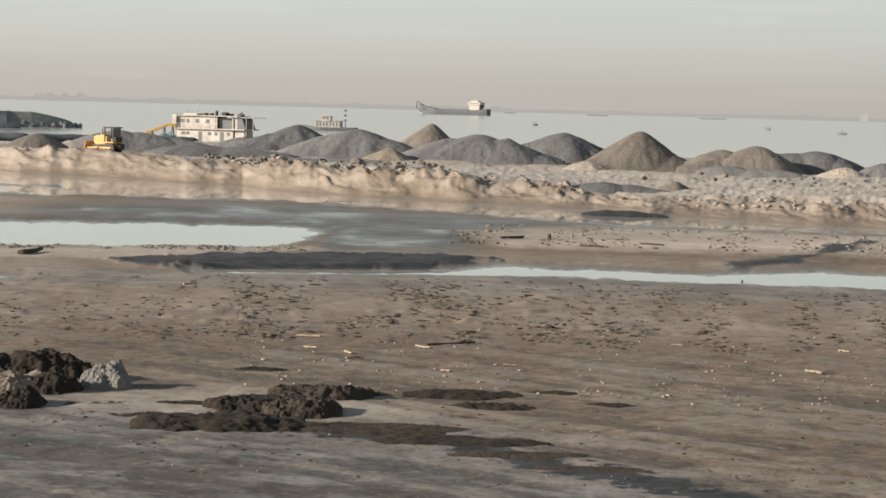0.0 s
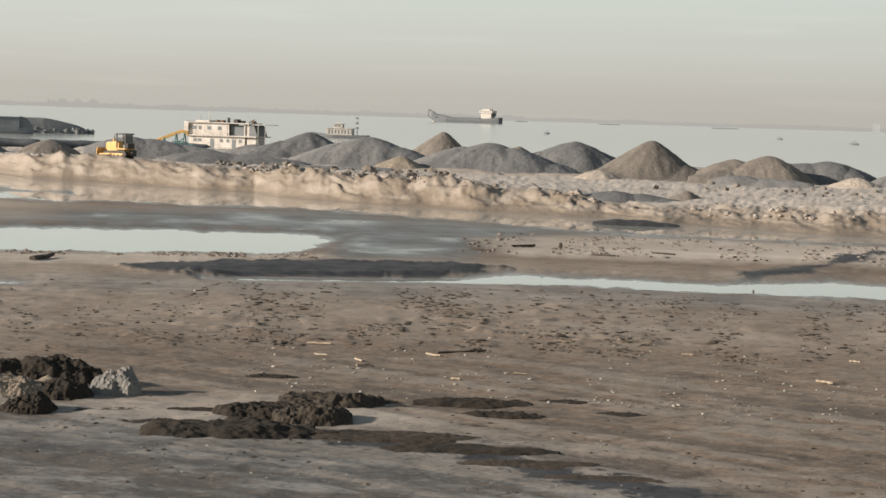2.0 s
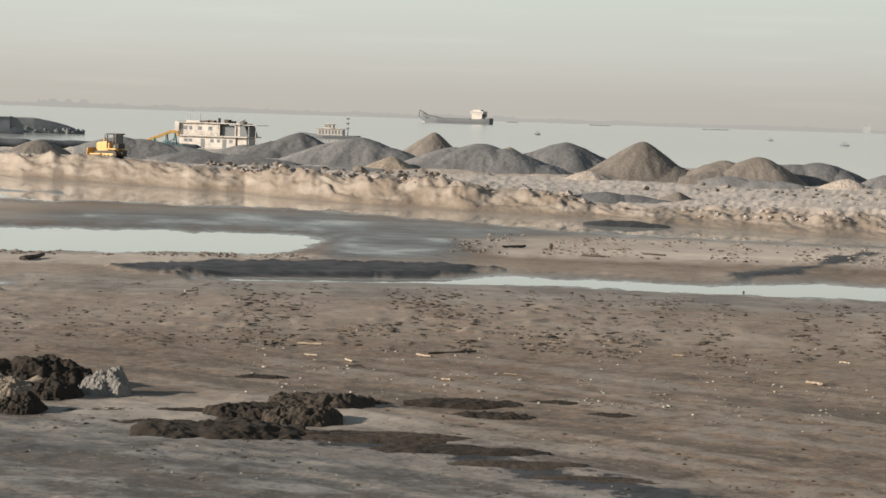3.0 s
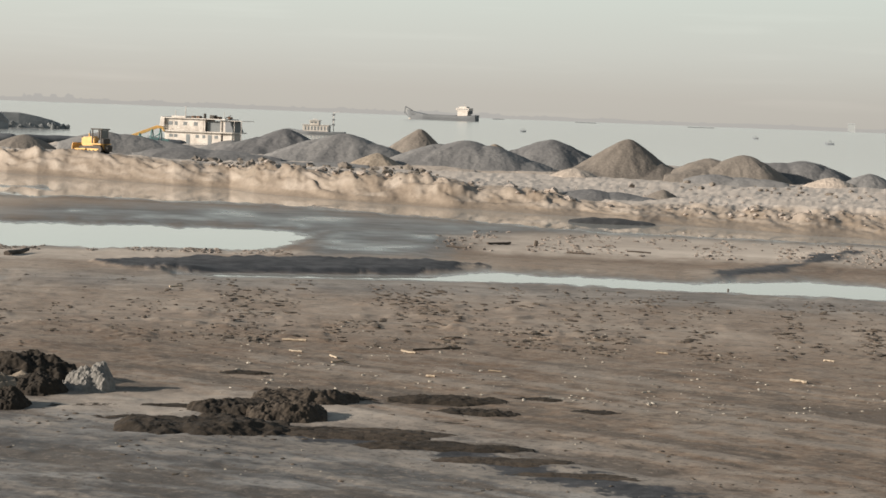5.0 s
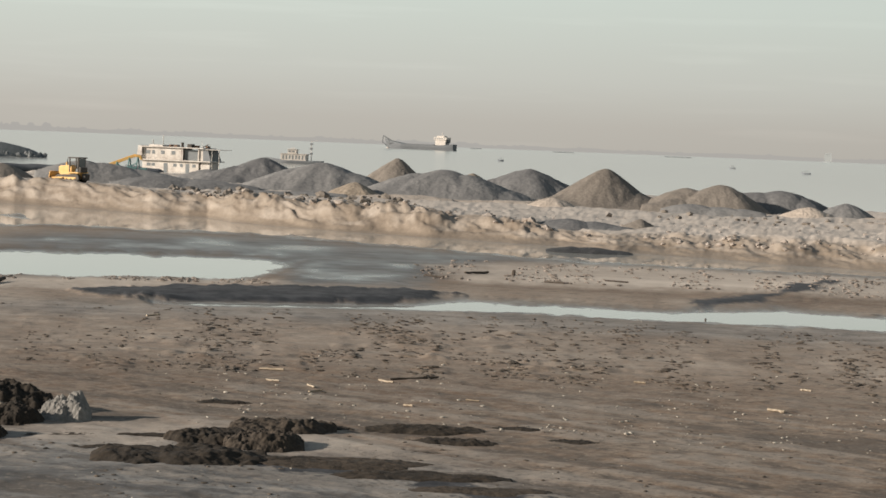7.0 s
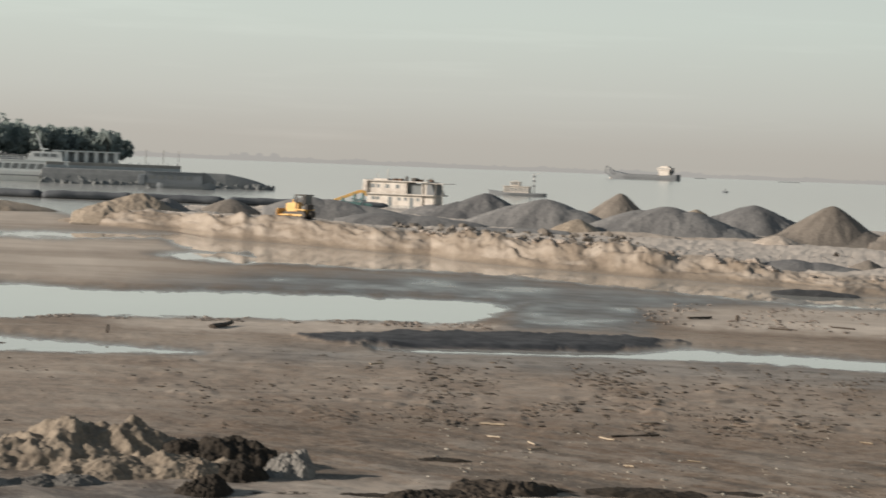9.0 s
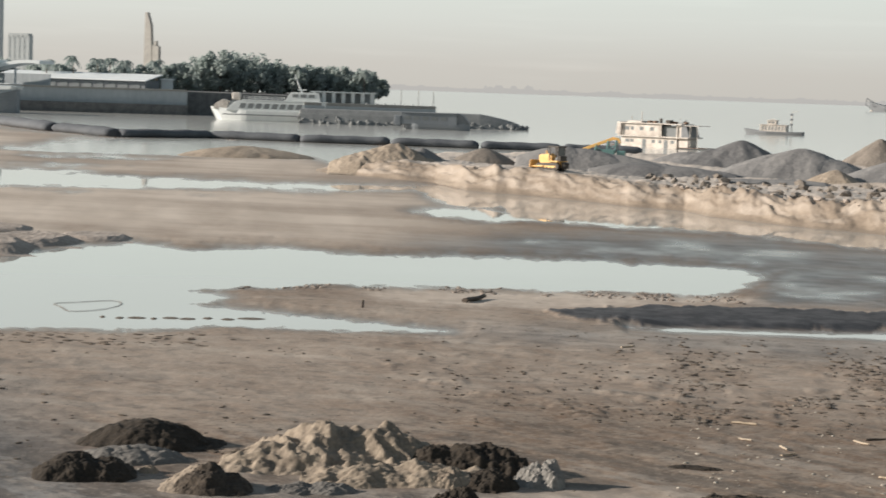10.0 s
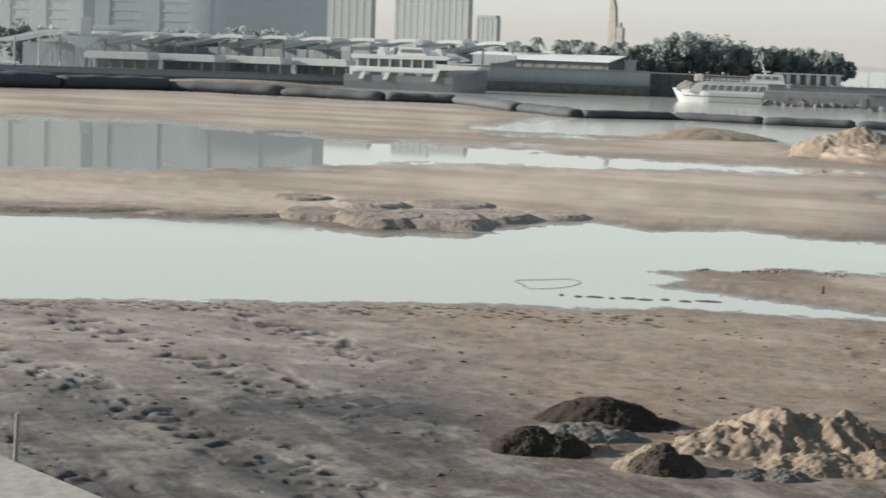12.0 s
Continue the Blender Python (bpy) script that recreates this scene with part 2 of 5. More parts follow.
POOL_UPPER = [(-46, 220), (-39.53, 240.5), (-37.11, 259.8), (-30.31, 226.1), (-28.96, 216.0), (-24.58, 215.0), (-21.2, 196.9), (-17.87, 195.2), (-12.33, 198.5), (-16.04, 188.4), (-22.77, 183.7), (-26.08, 182.9), (-30.29, 170.5), (-36.27, 158.9), (-39.52, 158.4), (-46, 157.8)]
POOL_BACK = [(-25.44, 263.3), (-24.1, 303.8), (-21.26, 336.9), (-17.11, 336.9), (-12.0, 330), (-14.39, 285), (-16.06, 245), (-17.08, 273.0), (-18.77, 285), (-21.12, 264.2), (-22.79, 258.7), (-24.45, 257.3), (-25.77, 268.7)]
POOL_BERM = [(-14.0, 196), (-10, 205), (-3.7, 180), (5, 165), (18, 150), (18, 129.7), (13.11, 128.9), (8.75, 127.7), (5.41, 128.5), (2.04, 134.6), (-1.34, 141.7), (-3.7, 148), (-5.55, 149.5), (-8.05, 151.5), (-9.69, 153), (-10.84, 156), (-11.2, 168), (-12.94, 172)]
POOL_FRONT = [(0.2, 87.2), (0.5, 87.9), (0.9, 89.0), (2.09, 90.8), (4.62, 90.4), (7.97, 90.1), (11.25, 94.3), (13.17, 93.0), (18, 92), (18, 85.5), (13.18, 86.8), (10.45, 86.4), (7.14, 86.4), (3.78, 86.8), (1.76, 86.6), (0.4, 86.7)]
POOL_GLEAM = [(-13.8, 159), (-12.9, 164.5), (-11.6, 164), (-10.6, 154), (-11.6, 151), (-12.94, 155)]
WET_C = [(-13, 83), (-4, 83.5), (0, 86), (18, 85), (18, 78), (0, 76), (-13, 78)]
BANK_A = [(-9.75, 89.1), (-8.0, 91.2), (-6.0, 92.6), (-3.0, 94.2), (0.12, 94.8), (1.74, 94.0), (0.13, 88.9), (-3.0, 86.3), (-6.35, 85.5), (-8.7, 86.1), (-9.7, 87.3)]
BANK_B = [(8.54, 94.5), (10.1, 99.5), (11.07, 105.8), (11.63, 113.3), (12.9, 117.5), (12.7, 113.4), (11.73, 104.3), (10.43, 96.8), (8.79, 93)]
PALE_A = [(-15.5, 93.5), (-14.5, 97.5), (-12.93, 97.8), (-9.67, 98.6), (-4.68, 99.7), (-3.67, 96.9), (-6.35, 94.4), (-8.84, 90.3), (-12.92, 89.5), (-14.5, 90)]
PALE_B = [(0.88, 114.2), (3.74, 119.5), (7.09, 121.9), (10.72, 121.8), (16, 120.2), (16, 107.8), (10.42, 105.5), (6.28, 104.6), (2.07, 104.3)]
PALE_C = [(-46, 150), (-34, 152), (-27, 131), (-24, 126), (-29, 121), (-33, 119), (-40, 122), (-46, 122)]
GREY_A = [(-46, 78), (-31, 76), (-27, 66), (-25, 54), (-22, 47), (-12, 47.5), (-4, 46), (2, 43), (8, 38.5), (14, 35.5), (14, 10), (-46, 10)]
PALE_E = [(-10, 48.6), (-6, 49.2), (-2, 47.2), (0, 45.6), (-3, 44.2), (-8, 45), (-11, 46)]
GREY_B = [(-4, 143), (2, 131), (9, 127), (18, 127), (18, 112), (9, 122), (3, 121), (1, 108), (0.3, 96.5), (-3.8, 95.8), (-3.4, 112), (-4.5, 117), (-9, 119), (-14.5, 122), (-14.5, 128), (-9, 140)]

DARK_C = [(-8.5, 43.8), (-3.9, 43.7), (0.2, 42.6), (4, 39.8), (7.4, 38.1), (12, 36), (12, 34), (7.4, 36.4), (4, 38.0), (0.2, 41.2), (-3.9, 42.4), (-8.5, 42.8)]
DARK_D = [(-33, 55.5), (-27, 56), (-26, 53), (-29, 51.5), (-33, 53.5)]

bear = np.arange(-46.0, 18.001, 0.068)
close = np.concatenate([np.arange(54.0, 790.0, 1.3), np.geomspace(795, 6000, 40)])
BB, VV = np.meshgrid(bear, close)
DD = near(VV)
kx = radians(1) * LENS
ragged = 4.0 * grain(BB * kx / 34, VV / 5, 3, 5) + 1.5 * grain(BB * kx / 9, VV / 2.2, 9, 3)
XX, YY = DD * np.sin(np.radians(BB)), DD * np.cos(np.radians(BB))
depth = np.full(BB.shape, -1e9)
for outline in (POOL_MAIN, POOL_UPPER, POOL_BACK, POOL_BERM, POOL_FRONT, POOL_GLEAM):
    depth = np.maximum(depth, inside(outline, BB, VV))
# the open sea beyond the flat
shore = np.interp(BB, [-46, -39.6, -36.6, -29.3, -26.9, -24.5, -22.8, -19, -14, -13, 18], [418, 425, 445, 400, 408, 358, 335, 335, 335, 230, 225])
depth = np.maximum(depth, (near(shore) - VV) * 1.0)
depth = depth + ragged + np.clip((DD - 145) / 20, 0, 1) * np.clip((-BB - 16) / 6, 0, 1) * np.clip((300 - DD) / 30, 0, 1) * 9 * grain(BB * kx / 110, VV / 4.5, 15, 4)
rill_v = near(np.interp(BB, [-7.2, -4, -1, 1.5], [85.2, 85.7, 86.5, 87.2])) + 1.2 * grain(BB * 1.3, BB * 0, 17, 3)
depth = np.maximum(depth, np.interp(BB, [-10, -7.4, -6.0, -2, 1.5, 3.5], [-60, -1, 2.2, 2.8, 3.2, -60]) - np.abs(VV - rill_v))
relief = 0.10 + 0.05 * grain(XX / 6, YY / 6, 21, 4) + 0.035 * grain(XX / 1.6, YY / 1.3, 31, 3) + 0.10 * np.clip((190 - DD) / 150, 0, 1)
clods = np.clip(grain(XX / 1.1, YY / 0.9, 35, 3) - 0.12, 0, 1) * (0.35 + 0.65 * np.clip(grain(BB / 5, VV / 60, 36, 3) * 2 + 0.4, 0, 1)) * np.exp(-((DD - 68) / 13) ** 2) * np.clip((BB + 18) / 6, 0.15, 1)
relief += 0.22 * clods + 0.022 * grain(XX / 0.55, YY / 0.4, 33, 2) * np.clip((95 - DD) / 30, 0, 1)
lane = np.clip((64 - DD) / 14, 0, 1)
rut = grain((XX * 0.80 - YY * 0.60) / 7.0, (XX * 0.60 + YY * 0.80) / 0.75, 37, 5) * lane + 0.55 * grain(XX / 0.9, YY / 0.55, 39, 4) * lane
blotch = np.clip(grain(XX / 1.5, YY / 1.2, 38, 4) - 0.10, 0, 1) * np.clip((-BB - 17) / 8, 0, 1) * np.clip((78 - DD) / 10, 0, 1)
# trodden rows running down across the grey flat; sunk, with their shade tinted in through dark
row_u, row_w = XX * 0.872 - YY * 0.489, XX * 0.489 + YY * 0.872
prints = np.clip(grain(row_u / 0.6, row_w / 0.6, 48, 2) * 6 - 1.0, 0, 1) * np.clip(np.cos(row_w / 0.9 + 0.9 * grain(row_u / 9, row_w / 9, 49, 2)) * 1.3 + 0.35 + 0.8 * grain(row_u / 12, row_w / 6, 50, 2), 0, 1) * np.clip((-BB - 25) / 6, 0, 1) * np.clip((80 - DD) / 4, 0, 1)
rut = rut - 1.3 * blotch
relief += 0.045 * rut
relief -= 0.08 * prints
ZZ = np.where(depth > 0, -0.012 * np.minimum(depth, 30) - 0.004, np.minimum(relief, 0.012 * -depth))
band = lambda o, soft=6.0, wob=1.0: np.clip((inside(o, BB, VV) + wob * ragged * 1.6) / soft + 0.5, 0, 1)
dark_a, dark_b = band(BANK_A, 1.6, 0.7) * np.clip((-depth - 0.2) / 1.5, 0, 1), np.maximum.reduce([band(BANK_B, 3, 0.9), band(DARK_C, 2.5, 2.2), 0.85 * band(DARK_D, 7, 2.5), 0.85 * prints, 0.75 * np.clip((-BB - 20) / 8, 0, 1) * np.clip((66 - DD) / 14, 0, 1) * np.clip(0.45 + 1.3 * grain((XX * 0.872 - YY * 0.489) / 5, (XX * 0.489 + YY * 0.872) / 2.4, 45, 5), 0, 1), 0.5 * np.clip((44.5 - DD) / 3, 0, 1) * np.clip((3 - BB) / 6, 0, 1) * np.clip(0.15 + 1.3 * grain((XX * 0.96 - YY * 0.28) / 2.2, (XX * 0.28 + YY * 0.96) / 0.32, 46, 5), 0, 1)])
ZZ += (0.20 * band(BANK_B, 26) + 0.22 * band(BANK_A, 5, 0.7) * (0.75 + 0.5 * grain(XX / 1.8, YY / 1.2, 47, 3))) * np.clip((-depth - 1) / 3, 0, 1)
pale_zone = np.maximum.reduce([1.3 * band(PALE_A, 14, 0.7), 1.5 * band(PALE_B, 20, 0.7), band(PALE_C, 16)]) * (0.75 + 0.25 * grain(BB * 3, VV / 6, 77, 3))
pale_zone = np.maximum.reduce([pale_zone, 0.6 * band(PALE_E, 20), 0.24 * np.clip((DD - 60) / 6, 0, 1) * np.clip((100 - DD) / 6, 0, 1) * (1 + grain(BB * 0.7, VV / 30, 79, 4))])
left_flat = np.clip((-BB - 11) / 4, 0, 1)
pale_zone = np.maximum(pale_zone, left_flat * (0.55 * np.clip((DD - 116) / 12, 0, 1) + 0.26 * np.clip((DD - 54) / 6, 0, 1) * np.clip((84 - DD) / 4, 0, 1)) * (1 + 0.5 * grain(BB * 0.8, VV / 22, 78, 4)))
me = grid_mesh("ground", np.stack([XX, YY, ZZ], -1).reshape(-1, 3), len(close), len(bear), M_MUD)
attribute(me, "pale", np.clip(pale_zone, 0, 1))
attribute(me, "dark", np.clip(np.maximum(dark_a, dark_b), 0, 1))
attribute(me, "grey", np.clip(np.maximum.reduce([band(GREY_A, 60), 0.8 * band(GREY_B, 16), 0.7 * band(WET_C, 20)]), 0, 1))
attribute(me, "far", np.clip((DD - 88) / 60, 0, 0.9))
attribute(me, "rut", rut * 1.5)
attribute(me, "wet", np.maximum(np.clip(1 - (-depth - 1.0) / 9.0, 0, 1), np.maximum(np.clip(0.75 + 0.6 * grain(BB * kx / 90, VV / 7, 44, 4), 0, 1) * band(GREY_B, 24), 0.45 * band(WET_C, 20)) * (1 - np.clip(pale_zone * 2, 0, 1))) * (1 - 0.8 * np.clip(dark_a, 0, 1)))
tagged(new("ground", me), "brown tidal mudflat with wet edges and pale sand bars", "ground", kind="structure")


# the shore on which the viewer stands, beside and behind the flat
turn = np.radians(np.linspace(0, 360, 181))
reach = np.where((np.degrees(turn) > 17.0) & (np.degrees(turn) < 315), 330.0, 5.6)
ring = np.linspace(0, 1, 12)
me = grid_mesh("shore", np.stack([np.outer(ring, reach * np.sin(turn)), np.outer(ring, reach * np.cos(turn)), 0.12 + 0.05 * grain(np.outer(ring, reach * np.sin(turn)) / 9, np.outer(ring, reach * np.cos(turn)) / 9, 61, 3)], -1).reshape(-1, 3), 12, 181, M_MUD)
tagged(new("shore", me), "brown muddy shore beside the tidal flat", "ground", kind="structure")


def disc(name, z, r, material):
    bm = bmesh.new()
    bmesh.ops.create_circle(bm, cap_ends=True, segments=96, radius=r)
    bmesh.ops.translate(bm, verts=bm.verts, vec=(0, 0, z))
    m = bpy.data.meshes.new(name)
    bm.to_mesh(m)
    bm.free()
    m.materials.append(material)
    return new(name, m)


tagged(disc("water", 0.0, 248.5, M_WATER), "calm pale grey water filling the tidal pools", "water", kind="structure")
rr, aa = np.array([248.0, 420, 700, 1500, 4850]), np.linspace(0, 2 * math.pi, 121)
RR, AA = np.meshgrid(rr, aa)
me = grid_mesh("sea", np.stack([RR * np.sin(AA), RR * np.cos(AA), np.where(RR < 250, 0.001, 0.002)], -1).reshape(-1, 3), 121, 5, M_SEA)
tagged(new("sea", me), "pale rippled bay reaching to the horizon", "sea", kind="structure")

# the dredged sand spit with its eroded scarp
FRONT = [(-16.9, 222), (-16.2, 218), (-15.2, 212), (-13.35, 205), (-12.4, 195), (-11.5, 191), (-10.52, 188.5), (-8.88, 183), (-7.56, 178), (-5.9, 174.5), (-5.2, 168), (-3.71, 161.5), (-1.35, 156.5), (2.03, 150.5), (4.56, 146.5), (6.24, 140.5), (8.4, 139), (10.38, 137), (13.1, 133.5), (18.5, 131)]
CREST = [(-16.9, 0.1), (-15.9, 1.0), (-14.5, 1.9), (-12.5, 2.1), (-10, 2.3), (-7, 2.3), (-5.7, 2.0), (-5.3, 1.75), (-4.8, 2.15), (-3.7, 2.15), (-1, 2.0), (2, 1.75), (4.5, 1.35), (6.2, 1.3), (8.4, 1.5), (11, 1.7), (18.5, 1.85)]
BACK = [(-16.9, 236), (-15, 262), (-12, 285), (-8, 300), (0, 300), (8, 285), (11.5, 262), (13, 250), (18.5, 240)]
sb = np.arange(-16.9, 18.5, 0.05)
front, crest, back = (np.interp(sb, *zip(*t)) for t in (FRONT, CREST, BACK))
front = front + 1.5 * grain(sb * 0.55, sb * 0, 41, 3) + 0.12 * grain(sb * 2.3, sb * 0, 42, 2)
w = np.concatenate([np.linspace(-0.02, 1, 34) ** 1.0 * 6.0, 6.0 + np.linspace(0.02, 1, 60) ** 1.6 * 100])
SB, W = np.meshgrid(sb, w)
far = np.maximum(back - front, 7.0)
Wm = np.where(W <= 6, W, 6 + (W - 6) / 100 * (far - 6))
SD = front + Wm
sx, sy = SD * np.sin(np.radians(SB)), SD * np.cos(np.radians(SB))
arc = SB * 2.9
gully = grain(arc / 2.6, Wm * 0.75 + arc * 0.2, 51, 4)
face = np.clip((Wm - 0.6 + 0.5 * gully) / (np.interp(SB, [1, 6], [4.2, 7.5]) + 1.2 * grain(SB * 1.5, SB * 0, 52, 2)), 0, 1)
face = np.clip(face + 0.16 * grain(arc / 1.7, Wm * 0.9 + 3, 59, 4) * (face > 0.02), 0, 1.1)
face = 0.22 * np.clip(Wm / 2.0, 0, 1) + 0.78 * (face * face * (3 - 2 * face))
ridged = 1 - 2 * np.abs(grain(arc / 1.2 + 0.5 * gully, Wm / 2.2 + arc * 0.15, 62, 4))
shards = np.clip(1 - 2.6 * np.abs(grain(arc / 0.9, Wm / 1.3 - arc * 0.3, 63, 3)), 0, 1)
edge_w = np.exp(-((Wm - 5.2) / 3.0) ** 2)
h = crest * (1 + 0.22 * grain(sx / 7, sy / 7, 53, 3) + 0.16 * grain(arc / 2.2, Wm * 0.25, 64, 3) * np.clip((11 - Wm) / 5, 0, 1)) * face
h += face * (0.22 * ridged * np.clip((7 - Wm) / 3, 0, 1) + edge_w * (0.50 * shards - 0.10) * np.interp(SB, [1, 5], [1.0, 0.55]) * np.clip(0.3 + 1.4 * grain(SB * 0.6, SB * 0 + 4, 65, 2), 0.1, 1))
h += (0.08 * gully + 0.10 * grain(arc / 0.8, Wm * 1.6, 58, 4) + 0.09 * grain(arc / 0.33, Wm / 0.45, 66, 3)) * face + np.clip((Wm - 3.5) / 6, 0, 1) * np.interp(SB, [-6, 3], [0.75, 0.18]) * (0.22 * grain(sx / 5, sy / 5, 54, 4) + 0.12 * grain(sx / 1.3, sy / 1.3, 55, 3))
h -= np.clip((Wm - 6) / 30, 0, 1) * np.clip(crest - 1.35, 0, 1)
fall = np.clip((far - Wm) / 7.0, 0, 1)
h = h * fall - 0.15 * (1 - fall) - 0.06
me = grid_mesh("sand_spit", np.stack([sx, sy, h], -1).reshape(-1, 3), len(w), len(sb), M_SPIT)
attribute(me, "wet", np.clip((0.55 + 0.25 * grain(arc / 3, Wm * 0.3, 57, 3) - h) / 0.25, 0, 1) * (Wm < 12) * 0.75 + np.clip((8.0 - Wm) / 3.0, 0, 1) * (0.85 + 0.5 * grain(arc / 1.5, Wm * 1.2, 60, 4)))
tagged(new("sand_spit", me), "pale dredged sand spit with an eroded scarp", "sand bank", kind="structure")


def spit_height(b, d):
    i = int(np.clip(np.searchsorted(sb, b), 0, len(sb) - 1))
    return float(np.interp(d, SD[:, i], h[:, i]))


def heap(name, b, d, wide, deep, tall, material, seed, label, sharp=1.0, lump=0.10, turn=0.0, base=None, peaks=((0, 0, 1.0),), category="heap", group="", detail=1.0, n=64, kind="", crag=0.0, coarse=2.4, flat=0.0, rill=0.0, steep=1.0):
    """A tipped heap: merged cones with slumped feet. wide and deep are its full extents, sharp 1 a cone, 0 a dome."""
    rng = np.linspace(-1, 1, n)
    U, V = np.meshgrid(rng, rng)
    x, y = U * wide / 2, V * deep / 2
    z = np.zeros_like(x)
    for px, py, ph in peaks:
        du = np.where(U > px, (U - px) * steep, U - px)
        r = np.hypot(du / (1 - 0.55 * abs(px)), (V - py) / (1 - 0.55 * abs(py)))
        r = r * (1 + 0.16 * grain(np.cos(np.arctan2(V - py, U - px)) * 1.6, np.sin(np.arctan2(V - py, U - px)) * 1.6, seed + 5, 3))
        cone = np.clip(1 - np.sqrt(r * r + 0.010), 0, 1) ** 1.22 - 0.2 * np.clip(r - 1, 0, 1)
        dome = np.clip(1 - r ** 2.2, -0.2, 1)
        z = np.maximum(z, ph * (sharp * cone + (1 - sharp) * dome))
    if rill:
        bend = grain(U * 1.5, V * 1.5, seed + 11, 3)
        z = z + np.clip(z * 3, 0, 1) * np.clip(1.15 - z, 0, 1) * rill * (0.6 - 2.2 * np.abs(grain(U * wide / 2.2 + bend, V * deep / 7 + bend, seed + 12, 4)))
    if flat:
        z = np.clip(z * (1 + flat) + 0.12 * grain(U * 3, V * 3, seed + 6, 4), -0.2, 1)
    foot = np.clip(z * 5, 0, 1)
    z = z + foot * lump * (grain(U * 2.5, V * 2.5, seed, 5) + 0.45 * detail * grain(U * 9, V * 9, seed + 3, 3) + 0.16 * detail * grain(U * 26, V * 26, seed + 4, 2))
    if crag:
        wx, wy = (U * wide + 0.5 * V * deep) / coarse + 0.6 * grain(U * 2, V * 2, seed + 7, 2), (V * deep - 0.4 * U * wide) / (coarse * 1.6)
        sharp_n = 1 - 2 * np.abs(grain(wx, wy, seed + 8, 4))
        z = z + np.clip(z * 2.5, 0, 1) * crag * (sharp_n - 0.35 + 0.35 * grain(wx * 4, wy * 4, seed + 9, 3))
    z = np.where((np.abs(U) > 0.985) | (np.abs(V) > 0.985), -0.06, z - 0.02) * tall
    me = grid_mesh(name, np.stack([x, y, z], -1).reshape(-1, 3), n, n, material)
    ob = new(name, me)
    at = plan(b, d, base if base is not None else spit_height(b, d) - 0.12)
    ob.matrix_basis = Matrix.Translation(at) @ pose(0, 0, 0, 0, 0, turn - b)
    return tagged(ob, label, category, group, kind)


G = "stockpiles on the spit"
gl = "grey gravel stockpile tipped on pale sand"


def pile(name, b, d, wide, deep, tall, material, seed, label, sharp, **more):
    return heap(name, b, d, wide, deep, tall, material, seed, label, sharp, more.pop("lump", 0.045), group=G, n=100, rill=0.022, detail=0.6, steep=1.15, **more)



pile("gravel_heap", -4.45, 258, 19, 15, 4.3, M_GRAVEL, 101, gl, 0.75, base=0.9, peaks=((0.08, 0, 1.0), (-0.30, -0.1, 0.66), (0.5, 0.1, 0.5)))
pile("gravel_heap", -2.55, 226, 20, 15, 4.1, M_GRAVEL, 102, gl, 0.62, base=1.1, peaks=((0.02, 0, 1.0), (-0.28, 0.0, 0.78), (0.30, -0.1, 0.74), (-0.6, -0.2, 0.3)))
pile("sand_heap", -0.3, 285, 13, 12, 4.7, M_BROWN, 103, "brown conical sand stockpile among grey gravel", 0.85, base=0.8)
pile("gravel_heap", 1.1, 219, 20, 14, 3.7, M_GRAVEL, 104, gl, 0.6, base=1.1, peaks=((0.0, 0, 1.0), (0.27, -0.1, 0.86), (-0.30, 0.0, 0.86), (0.58, -0.1, 0.5), (-0.6, 0.1, 0.5)))
pile("sand_heap", -1.55, 214, 7.5, 6, 1.9, M_SAND, 105, "small pale sand heap beside grey gravel", 0.6, base=1.1)
pile("gravel_heap", 3.5, 240, 18, 13, 4.2, M_GRAVEL, 106, gl, 0.62, base=1.0, peaks=((0.06, 0, 1.0), (0.32, 0.1, 0.72), (-0.34, 0, 0.66)))
pile("sand_heap", 1.95, 252, 9, 8, 2.9, M_SAND, 118, "low pale sand heap behind the gravel", 0.5, base=1.0)
pile("sand_heap", 5.9, 213, 17.5, 14, 5.1, M_BROWN, 107, "tall brown conical sand stockpile", 1.0, lump=0.02, base=1.1, peaks=((0, 0, 1.0), (0.34, -0.15, 0.50), (-0.36, -0.1, 0.44)))
pile("sand_heap", 4.35, 203, 6.5, 5, 1.1, M_SPITDRY, 119, "low pale sand heap at a stockpile's foot", 0.4, base=1.2)
pile("sand_heap", 8.95, 210, 14.5, 11, 3.4, M_BROWN, 108, "brown sand stockpile with two soft humps", 0.55, base=1.1, peaks=((0.2, 0, 1.0), (-0.32, 0.1, 0.86), (-0.5, -0.3, 0.5)))
pile("gravel_heap", 10.6, 216, 14, 9, 2.75, M_GRAVEL, 109, "long flat-topped grey gravel stockpile", 0.15, base=1.1, peaks=((-0.4, 0, 0.85), (0.25, 0, 1.0), (-0.1, 0, 0.9), (0.5, 0, 0.8)))
pile("gravel_heap", 9.1, 200, 11, 5, 1.15, M_GRAVEL, 120, "low grey gravel spill before a stockpile", 0.2, base=1.2, peaks=((-0.4, 0, 1.0), (0.1, 0, 0.8), (0.55, 0, 0.7)))
pile("gravel_heap", 12.95, 212, 7, 6, 1.6, M_GRAVEL, 121, "low dark gravel heap beside pale sand", 0.4, base=1.2)
pile("sand_heap", 11.9, 202, 7, 5, 1.3, M_SPITDRY, 122, "low pale sand heap with a shaded flank", 0.5, base=1.2, crag=0.06)
pile("gravel_heap", -8.25, 230, 22, 10, 2.7, M_GRAVEL, 110, gl, 0.4, base=1.3, peaks=((-0.5, 0, 1.0), (-0.25, 0, 0.92), (0.05, 0, 0.7), (0.4, 0, 0.45)))
